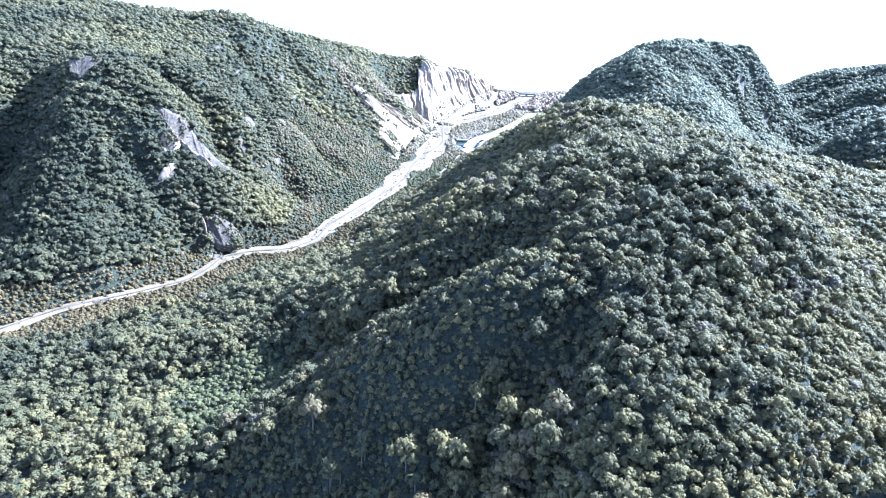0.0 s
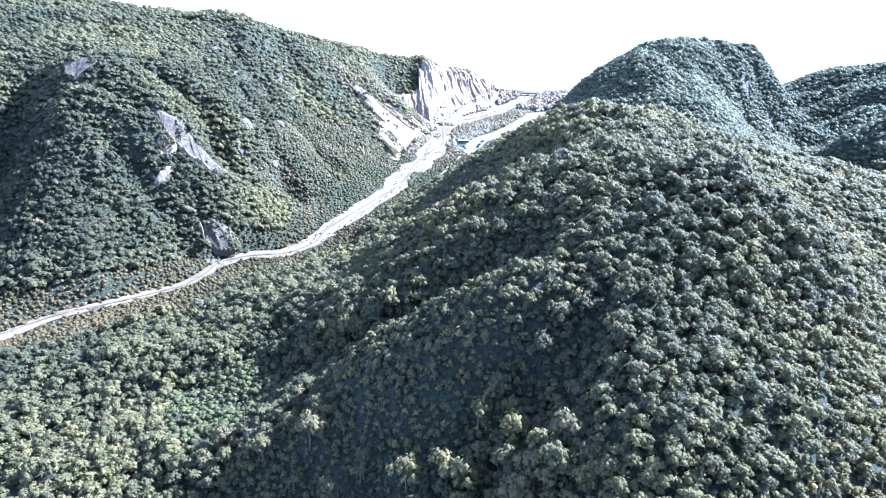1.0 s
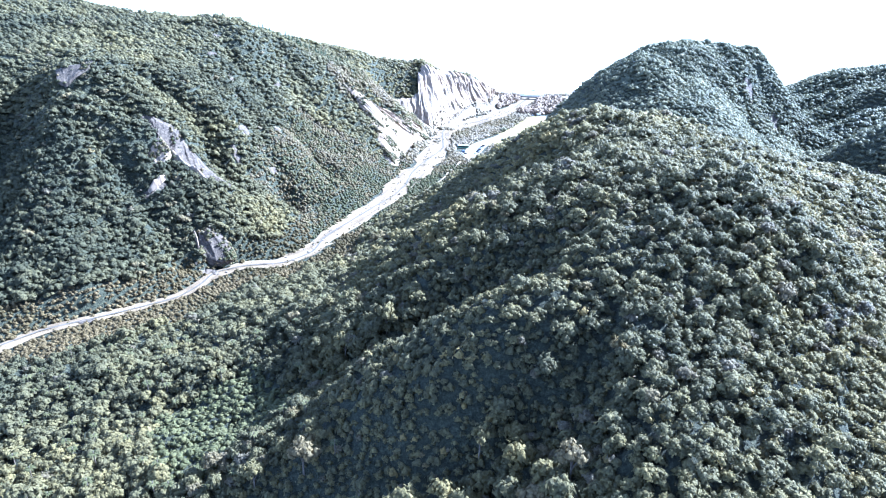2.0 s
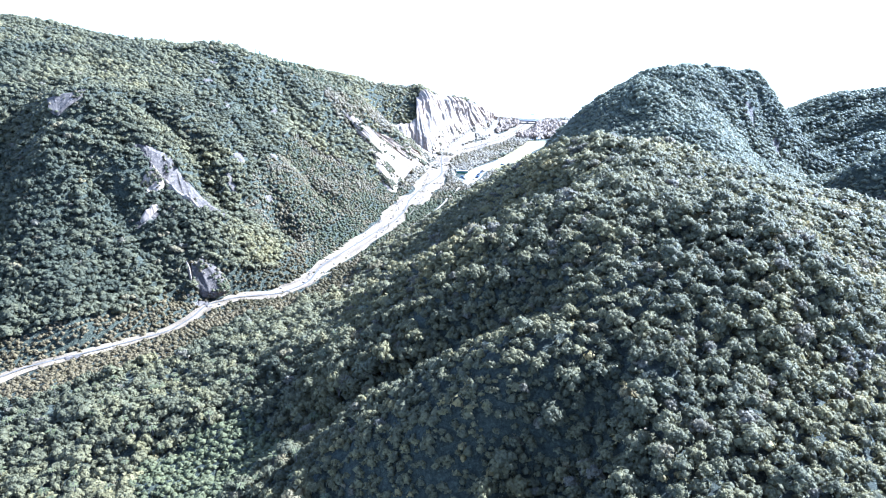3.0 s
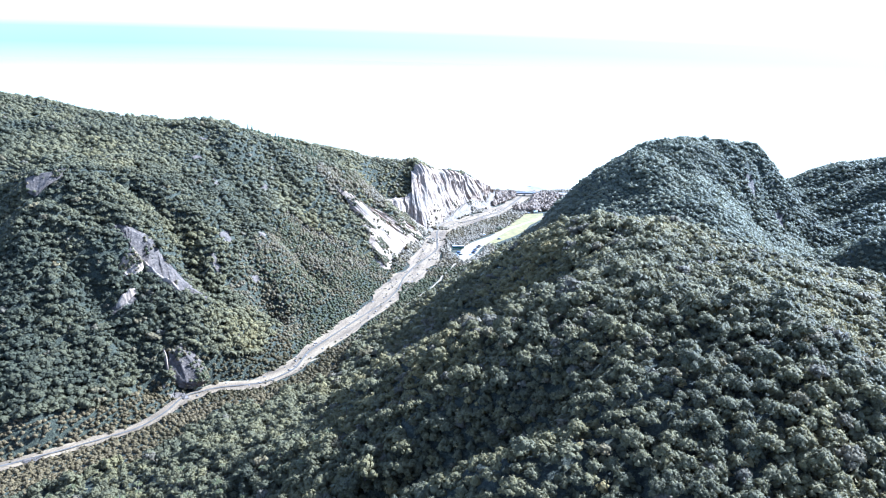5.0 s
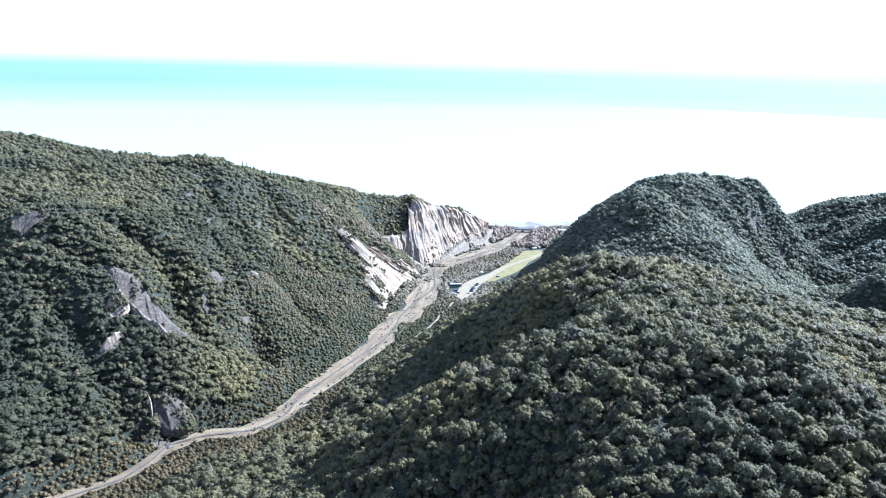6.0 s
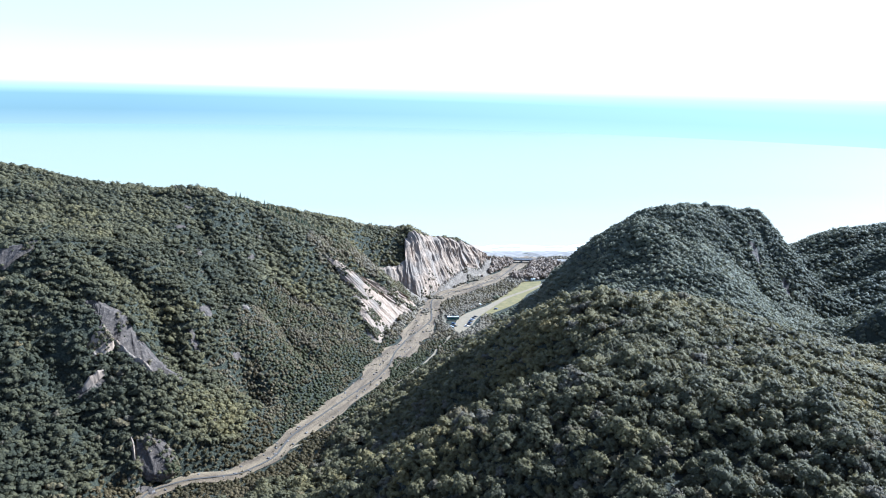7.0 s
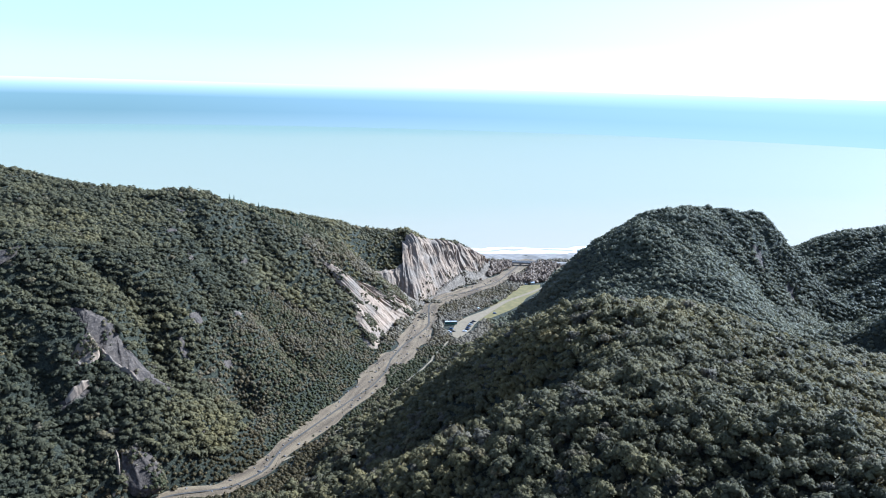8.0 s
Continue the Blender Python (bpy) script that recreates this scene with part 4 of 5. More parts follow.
x, y, r = stand((-90, 250, 96, 310), 4.3, 0, 300, 0.8, 0.1, 1)
o = np.argsort(np.hypot(x - 20, y - 60))
x, y, r = x[o], y[o], r[o]
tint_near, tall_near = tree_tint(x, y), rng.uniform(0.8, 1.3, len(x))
z = ground_z(x, y)
SINGLE = 300
single = list(zip(x[:SINGLE], y[:SINGLE], z[:SINGLE], r[:SINGLE], tall_near[:SINGLE], tint_near[:SINGLE]))
planted("ridge_forest", NEAR, x[SINGLE:], y[SINGLE:], (z + perch(r))[SINGLE:], r[SINGLE:], tall_near[SINGLE:], tint_near[SINGLE:], M_TREE, "dense dark green native forest canopy on the near ridge", "forest")
x, y, r = stand((-120, 250, 96, 312), 3.3, 0, 305, 0.58, 0.0)
r = r * np.where(shady(x, y), 1.85, 1.0)
planted("understorey", UNDER, x, y, ground_z(x, y) - 0.2, r, rng.uniform(0.9, 1.6, len(x)), np.clip(tree_tint(x, y) * 0.8, 0, 0.78), M_TREE, "shrubs and ferns filling the gaps below the trees", "undergrowth")
x, y, r = stand((-330, 330, 96, 440), 4.7, 0, 425, 0.9, 0.12, -1)
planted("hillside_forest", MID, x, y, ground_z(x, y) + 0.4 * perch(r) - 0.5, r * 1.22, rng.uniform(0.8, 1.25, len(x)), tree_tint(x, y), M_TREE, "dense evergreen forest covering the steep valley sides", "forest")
x, y = scatter(-190, 210, -90, 98, 5.2)
r = sizes(x, y, 1.15)
below = np.abs(x - 12) < 84           # under the flight itself
for here, kinds in ((below, MID), (~below, FILL)):
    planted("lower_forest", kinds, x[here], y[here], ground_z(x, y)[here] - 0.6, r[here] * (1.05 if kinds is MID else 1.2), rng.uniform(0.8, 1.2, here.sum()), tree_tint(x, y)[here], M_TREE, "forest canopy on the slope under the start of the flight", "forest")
x, y, r = stand((-330, 330, 100, 620), 3.6, 0, 600, 0.55, 0.0)
steep = np.hypot(ground_z(x + 4, y) - ground_z(x - 4, y), ground_z(x, y + 4) - ground_z(x, y - 4)) / 8
k = (steep > 0.62) & (rng.random(x.shape) < 0.8)
planted("slope_undergrowth", FILL, x[k], y[k], ground_z(x, y)[k] - 0.2, r[k] * 1.25, rng.uniform(0.9, 1.6, k.sum()), tree_tint(x, y)[k], M_TREE, "shrubs and small trees clinging to the steepest ground", "undergrowth")
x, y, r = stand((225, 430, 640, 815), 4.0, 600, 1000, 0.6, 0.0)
planted("hill_undergrowth", FILL, x, y, ground_z(x, y) - 0.4, r * 1.2, rng.uniform(0.9, 1.5, len(x)), tree_tint(x, y), M_HAZE_LEAF, "low bush on the steep rounded hill, greyed in colour for haze", "undergrowth")
x, y, r = stand((-480, 480, 240, 670), 3.95, 425, 660, 0.95, 0.08)
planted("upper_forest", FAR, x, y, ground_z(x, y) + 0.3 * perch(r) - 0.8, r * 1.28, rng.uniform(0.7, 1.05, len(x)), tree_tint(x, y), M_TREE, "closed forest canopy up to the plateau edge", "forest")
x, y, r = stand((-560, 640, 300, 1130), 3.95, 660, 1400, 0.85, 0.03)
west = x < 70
for side, mat, name, label in ((west, M_TREE, "plateau_forest", "even forest canopy over the plateau"), (~west, M_HAZE_LEAF, "coastal_bush", "low coastal bush on the rounded hill and far ridges, greyed for haze")):
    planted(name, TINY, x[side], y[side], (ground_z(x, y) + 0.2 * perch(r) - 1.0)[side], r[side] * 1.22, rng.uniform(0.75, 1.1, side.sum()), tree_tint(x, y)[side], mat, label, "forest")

# scrub along the river, heath on the dry slope, bare willows by the mouth
x, y = scatter(-300, 260, 200, 1100, 2.5)
zn = zones(x, y)
k = wedge(x, y) & (zn == 2) & (rng.random(x.shape) < 0.93)
r = rng.uniform(0.9, 1.9, len(x)) * np.where(y > 700, 1.4, 1.0)
t = np.clip(0.48 + 0.15 * (y < 420) + 0.46 * (y > 690) + 0.3 * lattice(x / 25, y / 25, 71) + rng.uniform(-0.22, 0.22, x.shape), 0, np.where(y > 690, 1.0, 0.74))
flats = y < 500 + 20 * lattice(x / 14, y / 14, 73)
for here, mat, label in ((flats, M_RUST, "rust-brown bracken and low scrub on the river flats"), (~flats, M_SCRUB, "olive and grey-brown scrub along the river banks")):
    here = here & k
    planted("bank_scrub", BUSH, x[here], y[here], ground_z(x, y)[here] - 0.1, r[here] * 1.15, rng.uniform(0.7, 1.3, here.sum()), t[here], mat, label, "scrub")
k = wedge(x, y) & (zn == 5)
planted("fern_scrub", BUSH, x[k], y[k], ground_z(x, y)[k] - 0.1, r[k] * 1.3, rng.uniform(0.6, 1.0, k.sum()), rng.uniform(0.3, 0.9, k.sum()), M_FERN, "low yellow-green fern and scrub on the flat terrace", "scrub")
k = wedge(x, y) & (zn == 4)
t = np.clip(0.62 + 0.2 * lattice(x / 30, y / 30, 72) + rng.uniform(-0.2, 0.2, x.shape), 0, 0.9)
planted("slope_heath", BUSH, x[k], y[k], ground_z(x, y)[k] - 0.1, r[k] * 1.25, rng.uniform(0.9, 1.5, k.sum()), t[k], M_SCRUB, "fine olive-brown heath on the dry slope", "scrub")
p = np.array(ledges)
planted("cliff_scrub", BUSH, p[:, 0], p[:, 1], p[:, 2], rng.uniform(0.8, 1.9, len(p)), rng.uniform(0.8, 1.3, len(p)), rng.uniform(0.1, 0.9, len(p)), M_SCRUB, "tufts of olive and brown scrub on the cliff ledges", "scrub")
k = wedge(x, y) & (zn == 3) & (rng.random(x.shape) < 0.95)
planted("willow_thicket", TWIG + BUSH, x[k], y[k], ground_z(x, y)[k] + 0.1, r[k] * 1.9, rng.uniform(1.0, 1.7, k.sum()), rng.random(k.sum()), M_TWIG, "leafless grey-brown willow thicket by the bridge", "scrub")
x, y = scatter(-230, 120, 300, 960, 3.4)
k = (wet(x, y) < -0.5) & (rng.random(x.shape) < 0.07 + 0.4 * (lattice(x / 12, y / 12, 77) > 0.4))
planted("river_tussock", BUSH, x[k], y[k], bed_of(y)[k] + 0.3, rng.uniform(0.3, 1.0, k.sum()), np.full(k.sum(), 0.9), rng.uniform(0.2, 0.8, k.sum()), M_SCRUB, "small dull bushes scattered on the gravel bars", "scrub")


# ---- the nearest trees, one by one ----
def trunk_mesh(rng):
    bm = bmesh.new()
    bmesh.ops.create_cone(bm, cap_ends=True, segments=6, radius1=0.10, radius2=0.05, depth=1.1, matrix=Matrix.Translation((0, 0, 0.4)))
    for i in range(3):
        m = Matrix.Translation((0, 0, 0.6)) @ Euler((0, radians(42), i * 2.1 + rng.uniform(-0.4, 0.4))).to_matrix().to_4x4() @ Matrix.Translation((0, 0, 0.35))
        bmesh.ops.create_cone(bm, cap_ends=True, segments=5, radius1=0.045, radius2=0.015, depth=0.75, matrix=m)
    me = bpy.data.meshes.new("trunk")
    bm.to_mesh(me)
    bm.free()
    me.materials.append(M_BARK)
    return me


trunks = [trunk_mesh(rng) for _ in range(3)]
leafy = []
for j in range(30):
    v, f, q = NEAR[j % len(NEAR)]
    t = (0.08 + 0.7 * (j / 24)) if j < 25 else 0.86 + 0.03 * (j - 25)
    me = link_mesh("crown", v + np.array([0, 0, 0.5]), f, M_TREE, True, None, q, tint=np.full(len(v), t))
    leafy.append((t, me.data))
    bpy.data.objects.remove(me)
LOOK = [(0.22, "dark green broadleaf tree with a dense rounded crown"), (0.5, "olive green broadleaf tree in the ridge canopy"), (0.84, "pale yellow-green tree with a loose leafy crown"), (2.0, "rusty brown-topped tree with thinning leaves")]
for x, y, z, r, tall, t in single:
    tree = new("tree")
    tree.matrix_world = Matrix.LocRotScale((x, y, z), Euler((0, 0, rng.uniform(0, 6.283))), (r, r, r * tall))
    near = sorted(leafy, key=lambda q: abs(q[0] - t))[:3]
    top = new("crown", near[rng.integers(3)][1])
    top.parent = tree
    stem = new("trunk", trunks[rng.integers(3)])
    stem.parent = tree
    tagged(tree, next(s for lim, s in LOOK if t < lim), "tree", "trees of the near ridge")

# tall old trees that stand clear of the shaded slope
TALL = [(-51, 186, 3.4), (-35, 183, 4.6), (-27, 165, 3.6), (-17, 170, 2.6), (-4, 161, 4.8), (6, 161, 4.0), (11, 155, 5.0), (10, 145, 3.2), (2, 140, 3.8), (25, 162, 4.6), (22, 151, 3.8), (28, 146, 4.2),
        (24, 141, 4.6), (32, 143, 4.2), (21, 134, 4.0), (-30, 148, 3.6), (-23, 143, 3.4), (36, 150, 4.0), (25, 126, 3.6), (16, 172, 3.4), (-15, 250, 4.4), (-31, 251, 4.6)]
for x, y, r in TALL:
    t = float(rng.choice([0.35, 0.5, 0.6, 0.88]))
    near = sorted(leafy, key=lambda q: abs(q[0] - t))[:3]
    tree = tagged(new("tree"), "tall old tree with a sunlit crown above the shaded slope", "tree", "tall trees of the shaded slope")
    tree.location = (x, y, float(ground_z(x, y)))
    top = new("crown", near[rng.integers(3)][1])
    top.parent = tree
    top.matrix_basis = Matrix.LocRotScale((0, 0, 8.0 - 1.1 * r), Euler((0, 0, rng.uniform(0, 6.283))), (r * 1.1, r * 1.1, r * 1.5))
    stem = new("trunk", trunks[rng.integers(3)])
    stem.parent = tree
    stem.scale = (3.6, 3.6, 8.0)

# ---- bridge at the river mouth ----
M_CONC = plain("weathered_concrete", (0.19, 0.178, 0.16), 0.85, grain=0.25, scale=0.8)
M_STEEL = plain("painted_steel", (0.45, 0.45, 0.44), 0.5, 0.2, 0.15, 2.0)
M_TAR = plain("asphalt", (0.055, 0.055, 0.055), 0.9, grain=0.25, scale=1.0)
M_RUBBER = plain("tyre_rubber", (0.02, 0.02, 0.02), 0.8)
M_GLASS, n, l, b = material("dark_glass", 0.08)
b.inputs["Base Color"].default_value = (0.015, 0.018, 0.02, 1)
b.inputs["Specular IOR Level"].default_value = 0.6


def bridge(x0, x1, y, deck, river_floor):
    top = tagged(new("road_bridge"), "low concrete road bridge with steel railings over the river mouth", "bridge")
    top.location = ((x0 + x1) / 2, y, deck)
    half, w = (x1 - x0) / 2, 4.2
    part("deck", box(bmesh.new(), -half, half, -w, w, -0.9, 0.0, 0.08), M_CONC, top)
    part("road_surface", box(bmesh.new(), -half + 0.1, half - 0.1, -w + 0.7, w - 0.7, 0.004, 0.06), M_TAR, top, "dark asphalt carriageway")
    for sy in (-1, 1):
        part("girder", box(bmesh.new(), -half, half, sy * (w - 0.9) - 0.25, sy * (w - 0.9) + 0.25, -1.9, -0.905, 0.04), M_CONC, top)
        part("kerb", box(bmesh.new(), -half, half, sy * w - 0.45, sy * w - 0.02, 0.004, 0.3, 0.04), M_CONC, top)
        for h in (0.75, 1.2):
            part("rail", box(bmesh.new(), -half, half, sy * (w - 0.24) - 0.05, sy * (w - 0.24) + 0.05, h, h + 0.1, 0.02), M_STEEL, top)
        first = None
        for i in range(int(2 * half / 2.5) + 1):
            if first is None:
                first = part("railing_post", box(bmesh.new(), -0.06, 0.06, sy * (w - 0.24) - 0.06, sy * (w - 0.24) + 0.06, 0.305, 1.26, 0.01), M_STEEL, top)
                post = first
            else:
                post = new("railing_post", first.data)
                post.parent = top
            post.location.x = -half + 0.2 + i * 2.5
    for px in (-half + 0.6, -half / 3, half / 3, half - 0.6):
        bm = bmesh.new()
        box(bm, px - 0.5, px + 0.5, -w + 0.6, w - 0.6, river_floor - deck - 1.5, -1.91, 0.15)
        box(bm, px - 0.8, px + 0.8, -w + 0.2, w - 0.2, -2.5, -1.915, 0.08)
        part("pier", bm, M_CONC, top)


bridge(124, 161, 1056, 6.8, 1.0)
for pts in ([(124, 1056, 4.2), (104, 1056, 4.6), (60, 1050, 5.0), (10, 1038, 5.0)], [(161, 1056, 4.2), (182, 1058, 4.6), (215, 1064, 5.0), (270, 1078, 5.0)]):
    p = smooth_run(pts, 2.0)
    d = np.gradient(p[:, :2], axis=0)
    d /= np.linalg.norm(d, axis=1)[:, None]
    side = np.stack([d[:, 1], -d[:, 0]], 1)
    s = np.array([-2.0, -1.0, -0.98, 0, 0.98, 1.0, 2.0])
    w = p[:, 2, None] * s[None]
    X, Y = p[:, None, 0] + w * side[:, None, 0], p[:, None, 1] + w * side[:, None, 1]
    fall = np.clip(np.linspace(1.25, -0.25, len(p)), 0, 1)[:, None]
    Z = np.where(np.abs(s)[None] > 1.5, ground_z(X, Y) - 0.5, np.maximum(6.78 * fall + (ground_z(X, Y) + 0.4) * (1 - fall), ground_z(X, Y) + 0.4))
    tagged(link_mesh("embankment", np.stack([X, Y, Z], -1).reshape(-1, 3), grid_faces(len(p), 7), M_BEACH, False), "gravel road embankment leading to the bridge", "embankment", "bridge approaches", "structure")


# ---- vehicles ----
def lofted(bm, sections):
    """A shell through closed rings of points, capped at both ends."""
    rings = [[bm.verts.new(p) for p in ring] for ring in sections]
    for a, c in zip(rings, rings[1:]):
        for i in range(len(a)):
            bm.faces.new((a[i], a[(i + 1) % len(a)], c[(i + 1) % len(a)], c[i]))
    bm.faces.new(rings[0][::-1])
    bm.faces.new(rings[-1])
    bmesh.ops.recalc_face_normals(bm, faces=bm.faces[:])
    return bm


def ring(x, half, z0, z1, tuck=0.12):
    return [(x, -half + tuck * 0.4, z0), (x, half - tuck * 0.4, z0), (x, half, z0 + (z1 - z0) * 0.45), (x, half - tuck, z1), (x, -half + tuck, z1), (x, -half, z0 + (z1 - z0) * 0.45)]


def wheels(top, xs, half, r):
    first = None
    for x in xs:
        for sy in (-1, 1):
            if first is None:
                bm = bmesh.new()
                bmesh.ops.create_cone(bm, cap_ends=True, segments=14, radius1=r, radius2=r, depth=0.24, matrix=Euler((radians(90), 0, 0)).to_matrix().to_4x4())
                bmesh.ops.bevel(bm, geom=[e for e in bm.edges if abs(e.verts[0].co.y - e.verts[1].co.y) < 1e-4], offset=0.03, segments=1, affect="EDGES")
                wh = first = part("wheel", bm, M_RUBBER, top)
                bm = bmesh.new()
                bmesh.ops.create_cone(bm, cap_ends=True, segments=12, radius1=r * 0.58, radius2=r * 0.58, depth=0.26, matrix=Euler((radians(90), 0, 0)).to_matrix().to_4x4())
                hub = part("rim", bm, M_STEEL, wh, "grey metal rim")
            else:
                wh = new("wheel", first.data)
                wh.parent = top
                new("rim", hub.data).parent = wh
            wh.location = (x, sy * (half - 0.1), r)


M_TAIL = plain("tail_light_red", (0.3, 0.02, 0.02), 0.3)


def car(name, paint, length, tall, label, van=False):
    top = tagged(new(name), label, "van" if van else "car", "vehicles in the car park")
    h, half = length / 2, 0.88
    waist = 0.52 * tall if not van else 0.5 * tall
    part("body", lofted(bmesh.new(), [ring(-h, half - 0.12, 0.35, waist * 0.9), ring(-h + 0.15, half, 0.22, waist), ring(-0.2 * h, half, 0.2, waist + 0.03), ring(0.45 * h, half, 0.2, waist), ring(h - 0.2, half - 0.04, 0.22, waist * 0.82), ring(h, half - 0.2, 0.34, waist * 0.7)]), paint, top)
    a, e = (-h + 0.12, 0.62 * h) if van else (-h + 0.5, 0.32 * h)
    part("windows", lofted(bmesh.new(), [ring(a, half - 0.06, waist - 0.02, waist + 0.03), ring(a + 0.3, half - 0.12, waist - 0.02, tall - 0.07), ring(e - 0.75, half - 0.12, waist - 0.02, tall - 0.07), ring(e, half - 0.06, waist - 0.02, waist + 0.03)]), M_GLASS, top, "dark window glass")
    part("roof", lofted(bmesh.new(), [ring(a + 0.28, half - 0.2, tall - 0.066, tall - 0.03, 0.05), ring((a + e) / 2 - 0.2, half - 0.18, tall - 0.066, tall, 0.08), ring(e - 0.72, half - 0.2, tall - 0.066, tall - 0.03, 0.05)]), paint, top)
    for sy in (-1, 1):
        part("headlight", box(bmesh.new(), h - 0.12, h - 0.02, sy * (half - 0.34) - 0.14, sy * (half - 0.34) + 0.14, waist * 0.62, waist * 0.74, 0.02), M_STEEL, top, "clear headlight")
        part("tail_light", box(bmesh.new(), -h - 0.015, -h + 0.1, sy * (half - 0.3) - 0.12, sy * (half - 0.3) + 0.12, waist * 0.68, waist * 0.82, 0.02), M_TAIL, top, "red tail light")
    part("bumper", box(bmesh.new(), h - 0.14, h + 0.05, -half + 0.22, half - 0.22, 0.28, 0.42, 0.03), M_RUBBER, top, "dark plastic bumper")
    wheels(top, (-h * 0.62, h * 0.62), half, 0.32)
    return top


PAINT = {k: plain(k + "_car_paint", c, 0.3, 0.1, 0.04) for k, c in (("white", (0.75, 0.75, 0.74)), ("silver", (0.45, 0.46, 0.47)), ("black", (0.02, 0.02, 0.022)), ("blue", (0.04, 0.07, 0.15)), ("red", (0.25, 0.03, 0.03)), ("green", (0.05, 0.14, 0.10)))}
cars = {k: car("car", PAINT[k], 4.4, 1.5, f"{k} parked car on the gravel") for k in ("white", "silver", "black", "blue", "red")}
PARK = [("black", 54.5, 767.5, 15), ("black", 52.2, 762, 12), ("silver", 50.6, 757, 10), ("black", 49, 751, 14), ("blue", 47.6, 745, 12), ("black", 46.5, 740, 10), ("white", 44, 734, 16),
        ("blue", 31.5, 741, 20), ("silver", 29.5, 731, -30), ("black", 33.2, 733, 24), ("silver", 41, 781, 64), ("black", 43.5, 786, 62), ("white", 46.2, 792, 60), ("red", 49, 798, 60), ("silver", 52, 803, 62), ("black", 55.5, 808, 58),
        ("white", 85.5, 871, 40), ("white", 117, 926, 70), ("silver", 128, 934, 20), ("blue", 78, 799, 30)]
done = set()
for paint, x, y, turn in PARK:
    m = pose(x, y, bed(y) + 1.28, 0, 0, turn)
    if paint in done:
        copy_thing(cars[paint], m)
    else:
        done.add(paint)
        cars[paint].matrix_world = m
van = car("van", PAINT["white"], 5.4, 2.3, "white camper van at the edge of the car park", True)
van.matrix_world = pose(62, 813, bed(813) + 1.28, 0, 0, 48)


def coach(x, y, turn):
    top = tagged(new("coach"), "long green and pale grey tour coach parked on gravel", "bus", "vehicles in the car park")
    part("lower_body", box(bmesh.new(), -6, 6, -1.25, 1.25, 0.35, 1.5, 0.1), PAINT["green"], top, "dark green lower panels")
    part("window_band", box(bmesh.new(), -5.97, 5.97, -1.22, 1.22, 1.505, 2.55, 0.06), M_GLASS, top, "dark tinted window band")
    part("roof", box(bmesh.new(), -6, 6, -1.25, 1.25, 2.555, 3.15, 0.16), PAINT["silver"], top, "pale grey roof")
    part("roof_vent", box(bmesh.new(), -1.2, 1.2, -0.7, 0.7, 3.155, 3.38, 0.08), M_STEEL, top)
    first = None
    for sy in (-1, 1):
        for i in range(6):
            if first is None:
                pil = first = part("window_pillar", box(bmesh.new(), -0.06, 0.06, -0.03, 0.03, 1.5, 2.56), PAINT["green"], top)
            else:
                pil = new("window_pillar", first.data)
                pil.parent = top
            pil.location = (-4.6 + i * 1.8, sy * 1.24, 0)
    wheels(top, (-3.6, 3.9), 1.22, 0.5)
    top.matrix_world = pose(x, y, bed(y) + 1.28, 0, 0, turn)


coach(31.5, 757, 8)


# ---- toilet hut by the lawn ----
def hut(x, y, turn):
    top = tagged(new("hut"), "small pale timber hut with a shallow pitched roof", "hut")
    part("wall", box(bmesh.new(), -2.4, 2.4, -1.6, 1.6, -0.3, 2.3, 0.03), plain("painted_boards", (0.5, 0.48, 0.42), 0.7, grain=0.15, scale=3), top)
    bm = bmesh.new()
    lofted(bm, [[(s * 2.8, -2.0, 2.25), (s * 2.8, -2.0, 2.33), (s * 2.8, 0, 3.05), (s * 2.8, 2.0, 2.33), (s * 2.8, 2.0, 2.25), (s * 2.8, 0, 2.95)] for s in (-1, 1)])
    part("roof", bm, plain("roofing_iron", (0.32, 0.34, 0.34), 0.45, 0.3, 0.1, 3), top)
    part("door", box(bmesh.new(), -0.45, 0.45, -1.66, -1.603, -0.02, 2.0, 0.01), PAINT["green"], top, "green door")
    part("window", box(bmesh.new(), 1.1, 1.8, -1.65, -1.603, 1.1, 1.7, 0.01), M_GLASS, top)
    top.matrix_world = pose(x, y, bed(y) + 1.35, 0, 0, turn)


hut(136, 937, 20)


# ---- conifers along the plateau's seaward edge ----
M_PINE = foliage("pine_needles", [(0.0, (0.02, 0.035, 0.018)), (1.0, (0.05, 0.07, 0.035))], 0.35, 0.1)


def conifer(seed):
    g = np.random.default_rng(seed)
    vs, fs, at = [], [], 0
    for k in range(16):
        h = 0.18 + 0.8 * k / 15
        reach = 0.26 * (1 - h) + 0.02
        for i in range(7):
            a = g.uniform(0, 6.283)
            q = reach * g.uniform(0.7, 1.25)
            p = np.array([q * math.cos(a), q * math.sin(a), h - q * 0.35])
            s = np.array([-math.sin(a), math.cos(a), 0]) * reach * 0.42
            vs.append(np.array([(0, 0, h + 0.03), p - s, p * 1.08 - np.array([0, 0, 0.02]), p + s]))
            fs.append(np.array([[at, at + 1, at + 2], [at, at + 2, at + 3]]))
            at += 4
    return np.concatenate(vs), np.concatenate(fs)


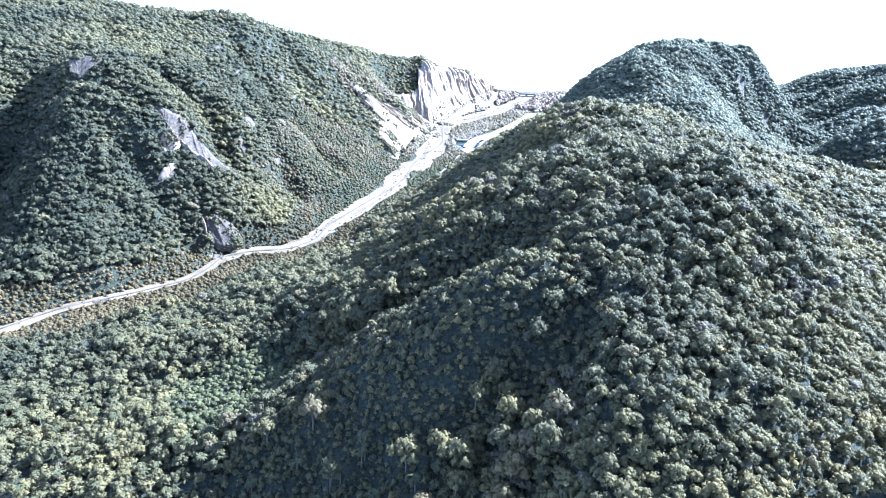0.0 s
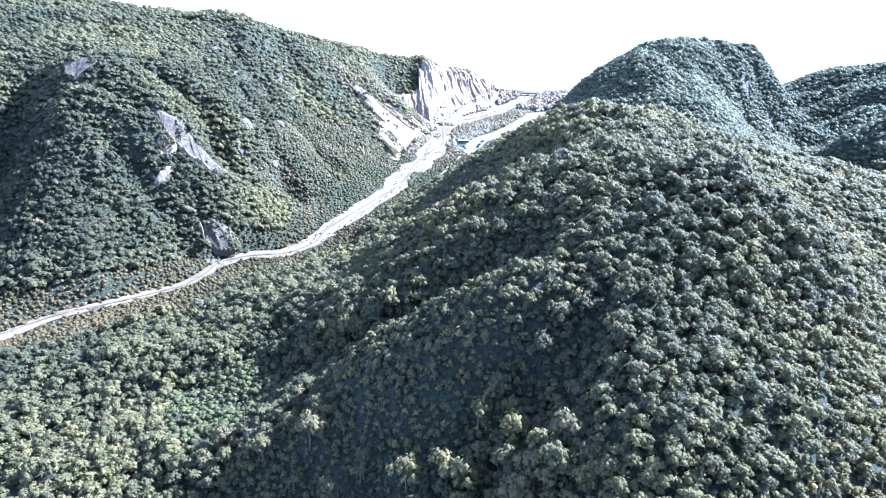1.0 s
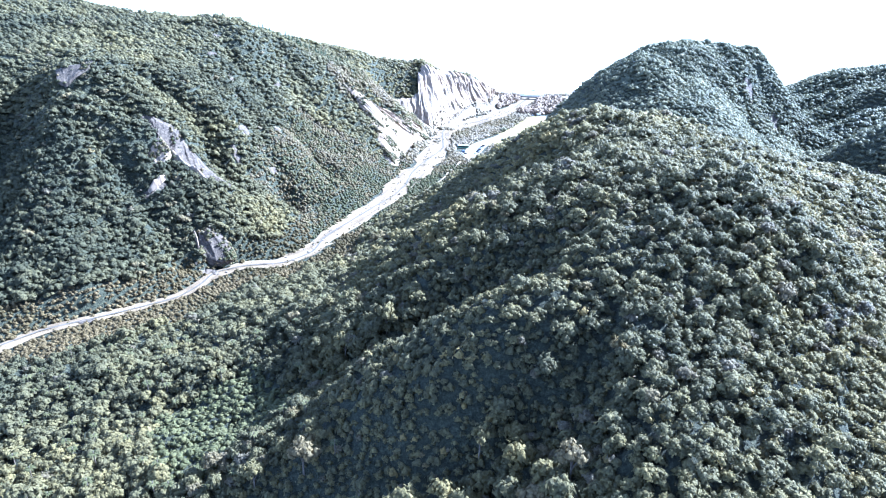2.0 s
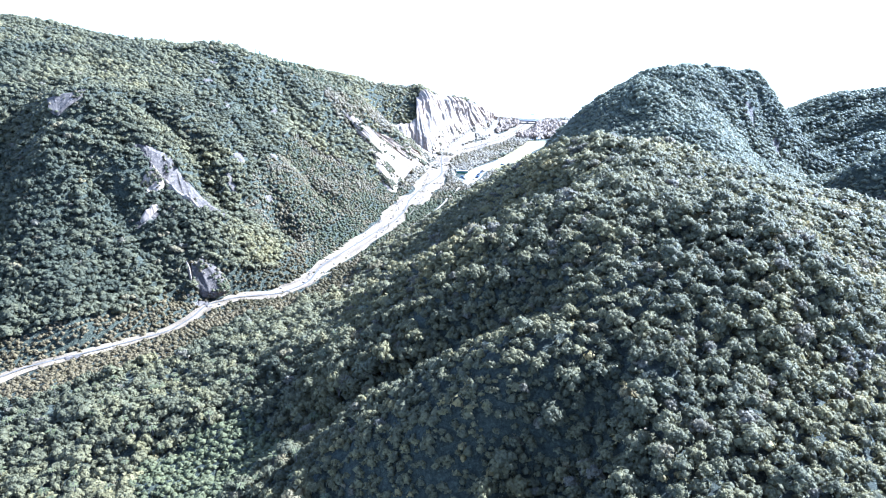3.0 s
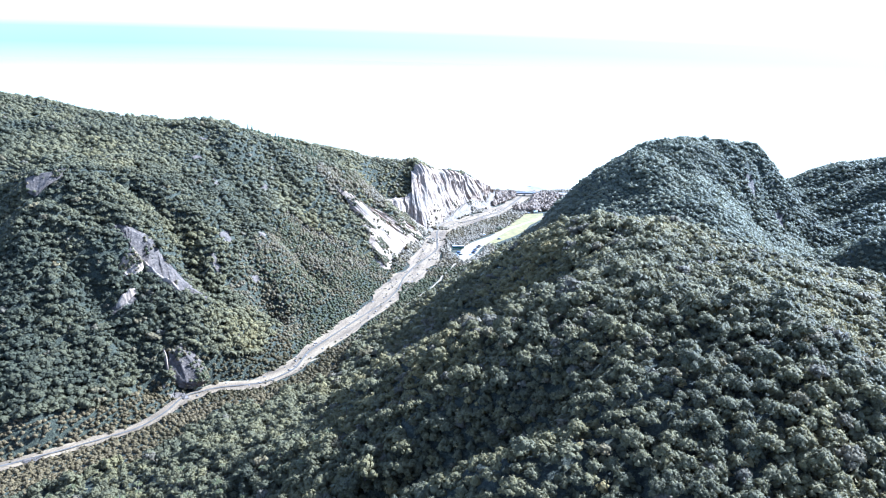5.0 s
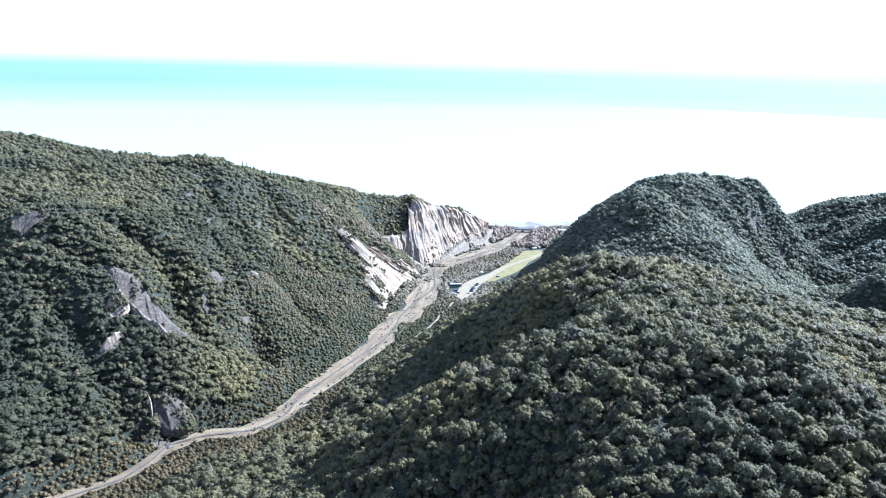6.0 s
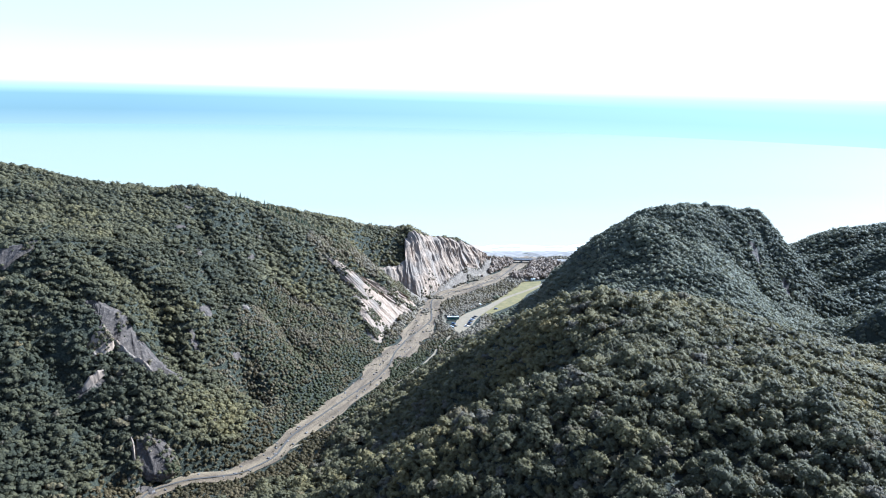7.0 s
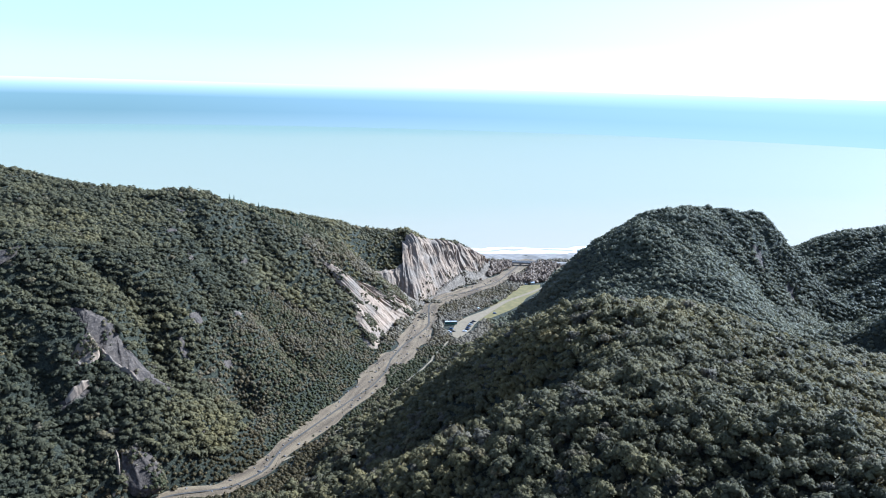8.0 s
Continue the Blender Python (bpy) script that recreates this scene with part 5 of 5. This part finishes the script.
pine_tops = []
for j in range(3):
    v, f = conifer(80 + j)
    ob = link_mesh("crown", v, f, M_PINE, False, tint=np.full(len(v), 0.3 + 0.2 * j))
    pine_tops.append(ob.data)
    bpy.data.objects.remove(ob)
bm = bmesh.new()
bmesh.ops.create_cone(bm, cap_ends=True, segments=6, radius1=0.022, radius2=0.006, depth=0.98, matrix=Matrix.Translation((0, 0, 0.47)))
pine_stem = bpy.data.meshes.new("trunk")
bm.to_mesh(pine_stem)
bm.free()
pine_stem.materials.append(M_BARK)
for i in range(34):
    x = -182 + 2.5 * i + rng.uniform(-1.5, 1.5)
    y = 772 + 0.75 * (x + 182) * 0.5 + rng.uniform(-5, 9)
    h = rng.uniform(6.0, 9.5)
    pine = tagged(new("pine_tree"), "slim dark green pine on the plateau edge", "tree", "pines on the plateau edge")
    pine.matrix_world = Matrix.LocRotScale((x, y, float(ground_z(x, y)) - 0.1), Euler((0, 0, rng.uniform(0, 6))), (h * 0.8, h * 0.8, h))
    for name, data in (("crown", pine_tops[i % 3]), ("trunk", pine_stem)):
        new(name, data).parent = pine

# ---- tree ferns on the terrace, boulders on the gravel ----
fern_tops = []
for j, (v, f) in enumerate(FERN):
    ob = link_mesh("frond_head", v, f, M_FERN, tint=np.full(len(v), 0.2 + 0.25 * j))
    fern_tops.append(ob.data)
    bpy.data.objects.remove(ob)
bm = bmesh.new()
bmesh.ops.create_cone(bm, cap_ends=True, segments=6, radius1=0.09, radius2=0.06, depth=1.9, matrix=Matrix.Translation((0, 0, -0.3)))
fern_stem = bpy.data.meshes.new("trunk")
bm.to_mesh(fern_stem)
bm.free()
fern_stem.materials.append(M_BARK)
fx, fy = scatter(-170, 10, 150, 340, 9.5)
k = (zones(fx, fy) == 1) & (ground_z(fx, fy) < 92) & (rng.random(fx.shape) < 0.5)
for x, y in list(zip(fx[k], fy[k]))[:140]:
    r = rng.uniform(1.7, 2.7)
    fern = tagged(new("tree_fern"), "bright green tree fern with arching fronds", "tree fern", "tree ferns on the terrace")
    fern.matrix_world = Matrix.LocRotScale((x, y, float(ground_z(x, y)) + 3.4 + rng.uniform(-0.6, 1.4)), Euler((0, 0, rng.uniform(0, 6))), (r, r, r))
    new("frond_head", fern_tops[rng.integers(4)]).parent = fern
    stem = new("trunk", fern_stem)
    stem.parent = fern
    stem.scale.z = 1.6
M_ROCK = plain("grey_boulder", (0.115, 0.1, 0.085), 0.9, grain=0.3, scale=1.2)
rocks = []
for j in range(5):
    v, f = ICO[2]
    g = np.random.default_rng(200 + j)
    v = v * (1 + 0.35 * np.stack([lattice(v[:, 0] * 1.4 + 9, v[:, 1] * 1.4 + j, 5)] * 3, 1)) * np.array([1, 0.75, 0.55])
    ob = link_mesh("boulder", v, f, M_ROCK, False)
    rocks.append(ob.data)
    bpy.data.objects.remove(ob)
bx, by = scatter(-150, 110, 420, 960, 6.0)
k = (wet(bx, by) < -0.5) & (rng.random(bx.shape) < 0.45)
for x, y in list(zip(bx[k], by[k]))[:230]:
    r = rng.uniform(0.4, 1.1) * (1.6 if rng.random() < 0.1 else 1)
    rock = tagged(new("boulder", rocks[rng.integers(5)]), "rounded grey boulder on the river gravel", "boulder", "boulders in the river bed")
    rock.matrix_world = Matrix.LocRotScale((x, y, bed(y) + 0.25 + 0.1 * r), Euler((0, 0, rng.uniform(0, 6))), (r, r, r))
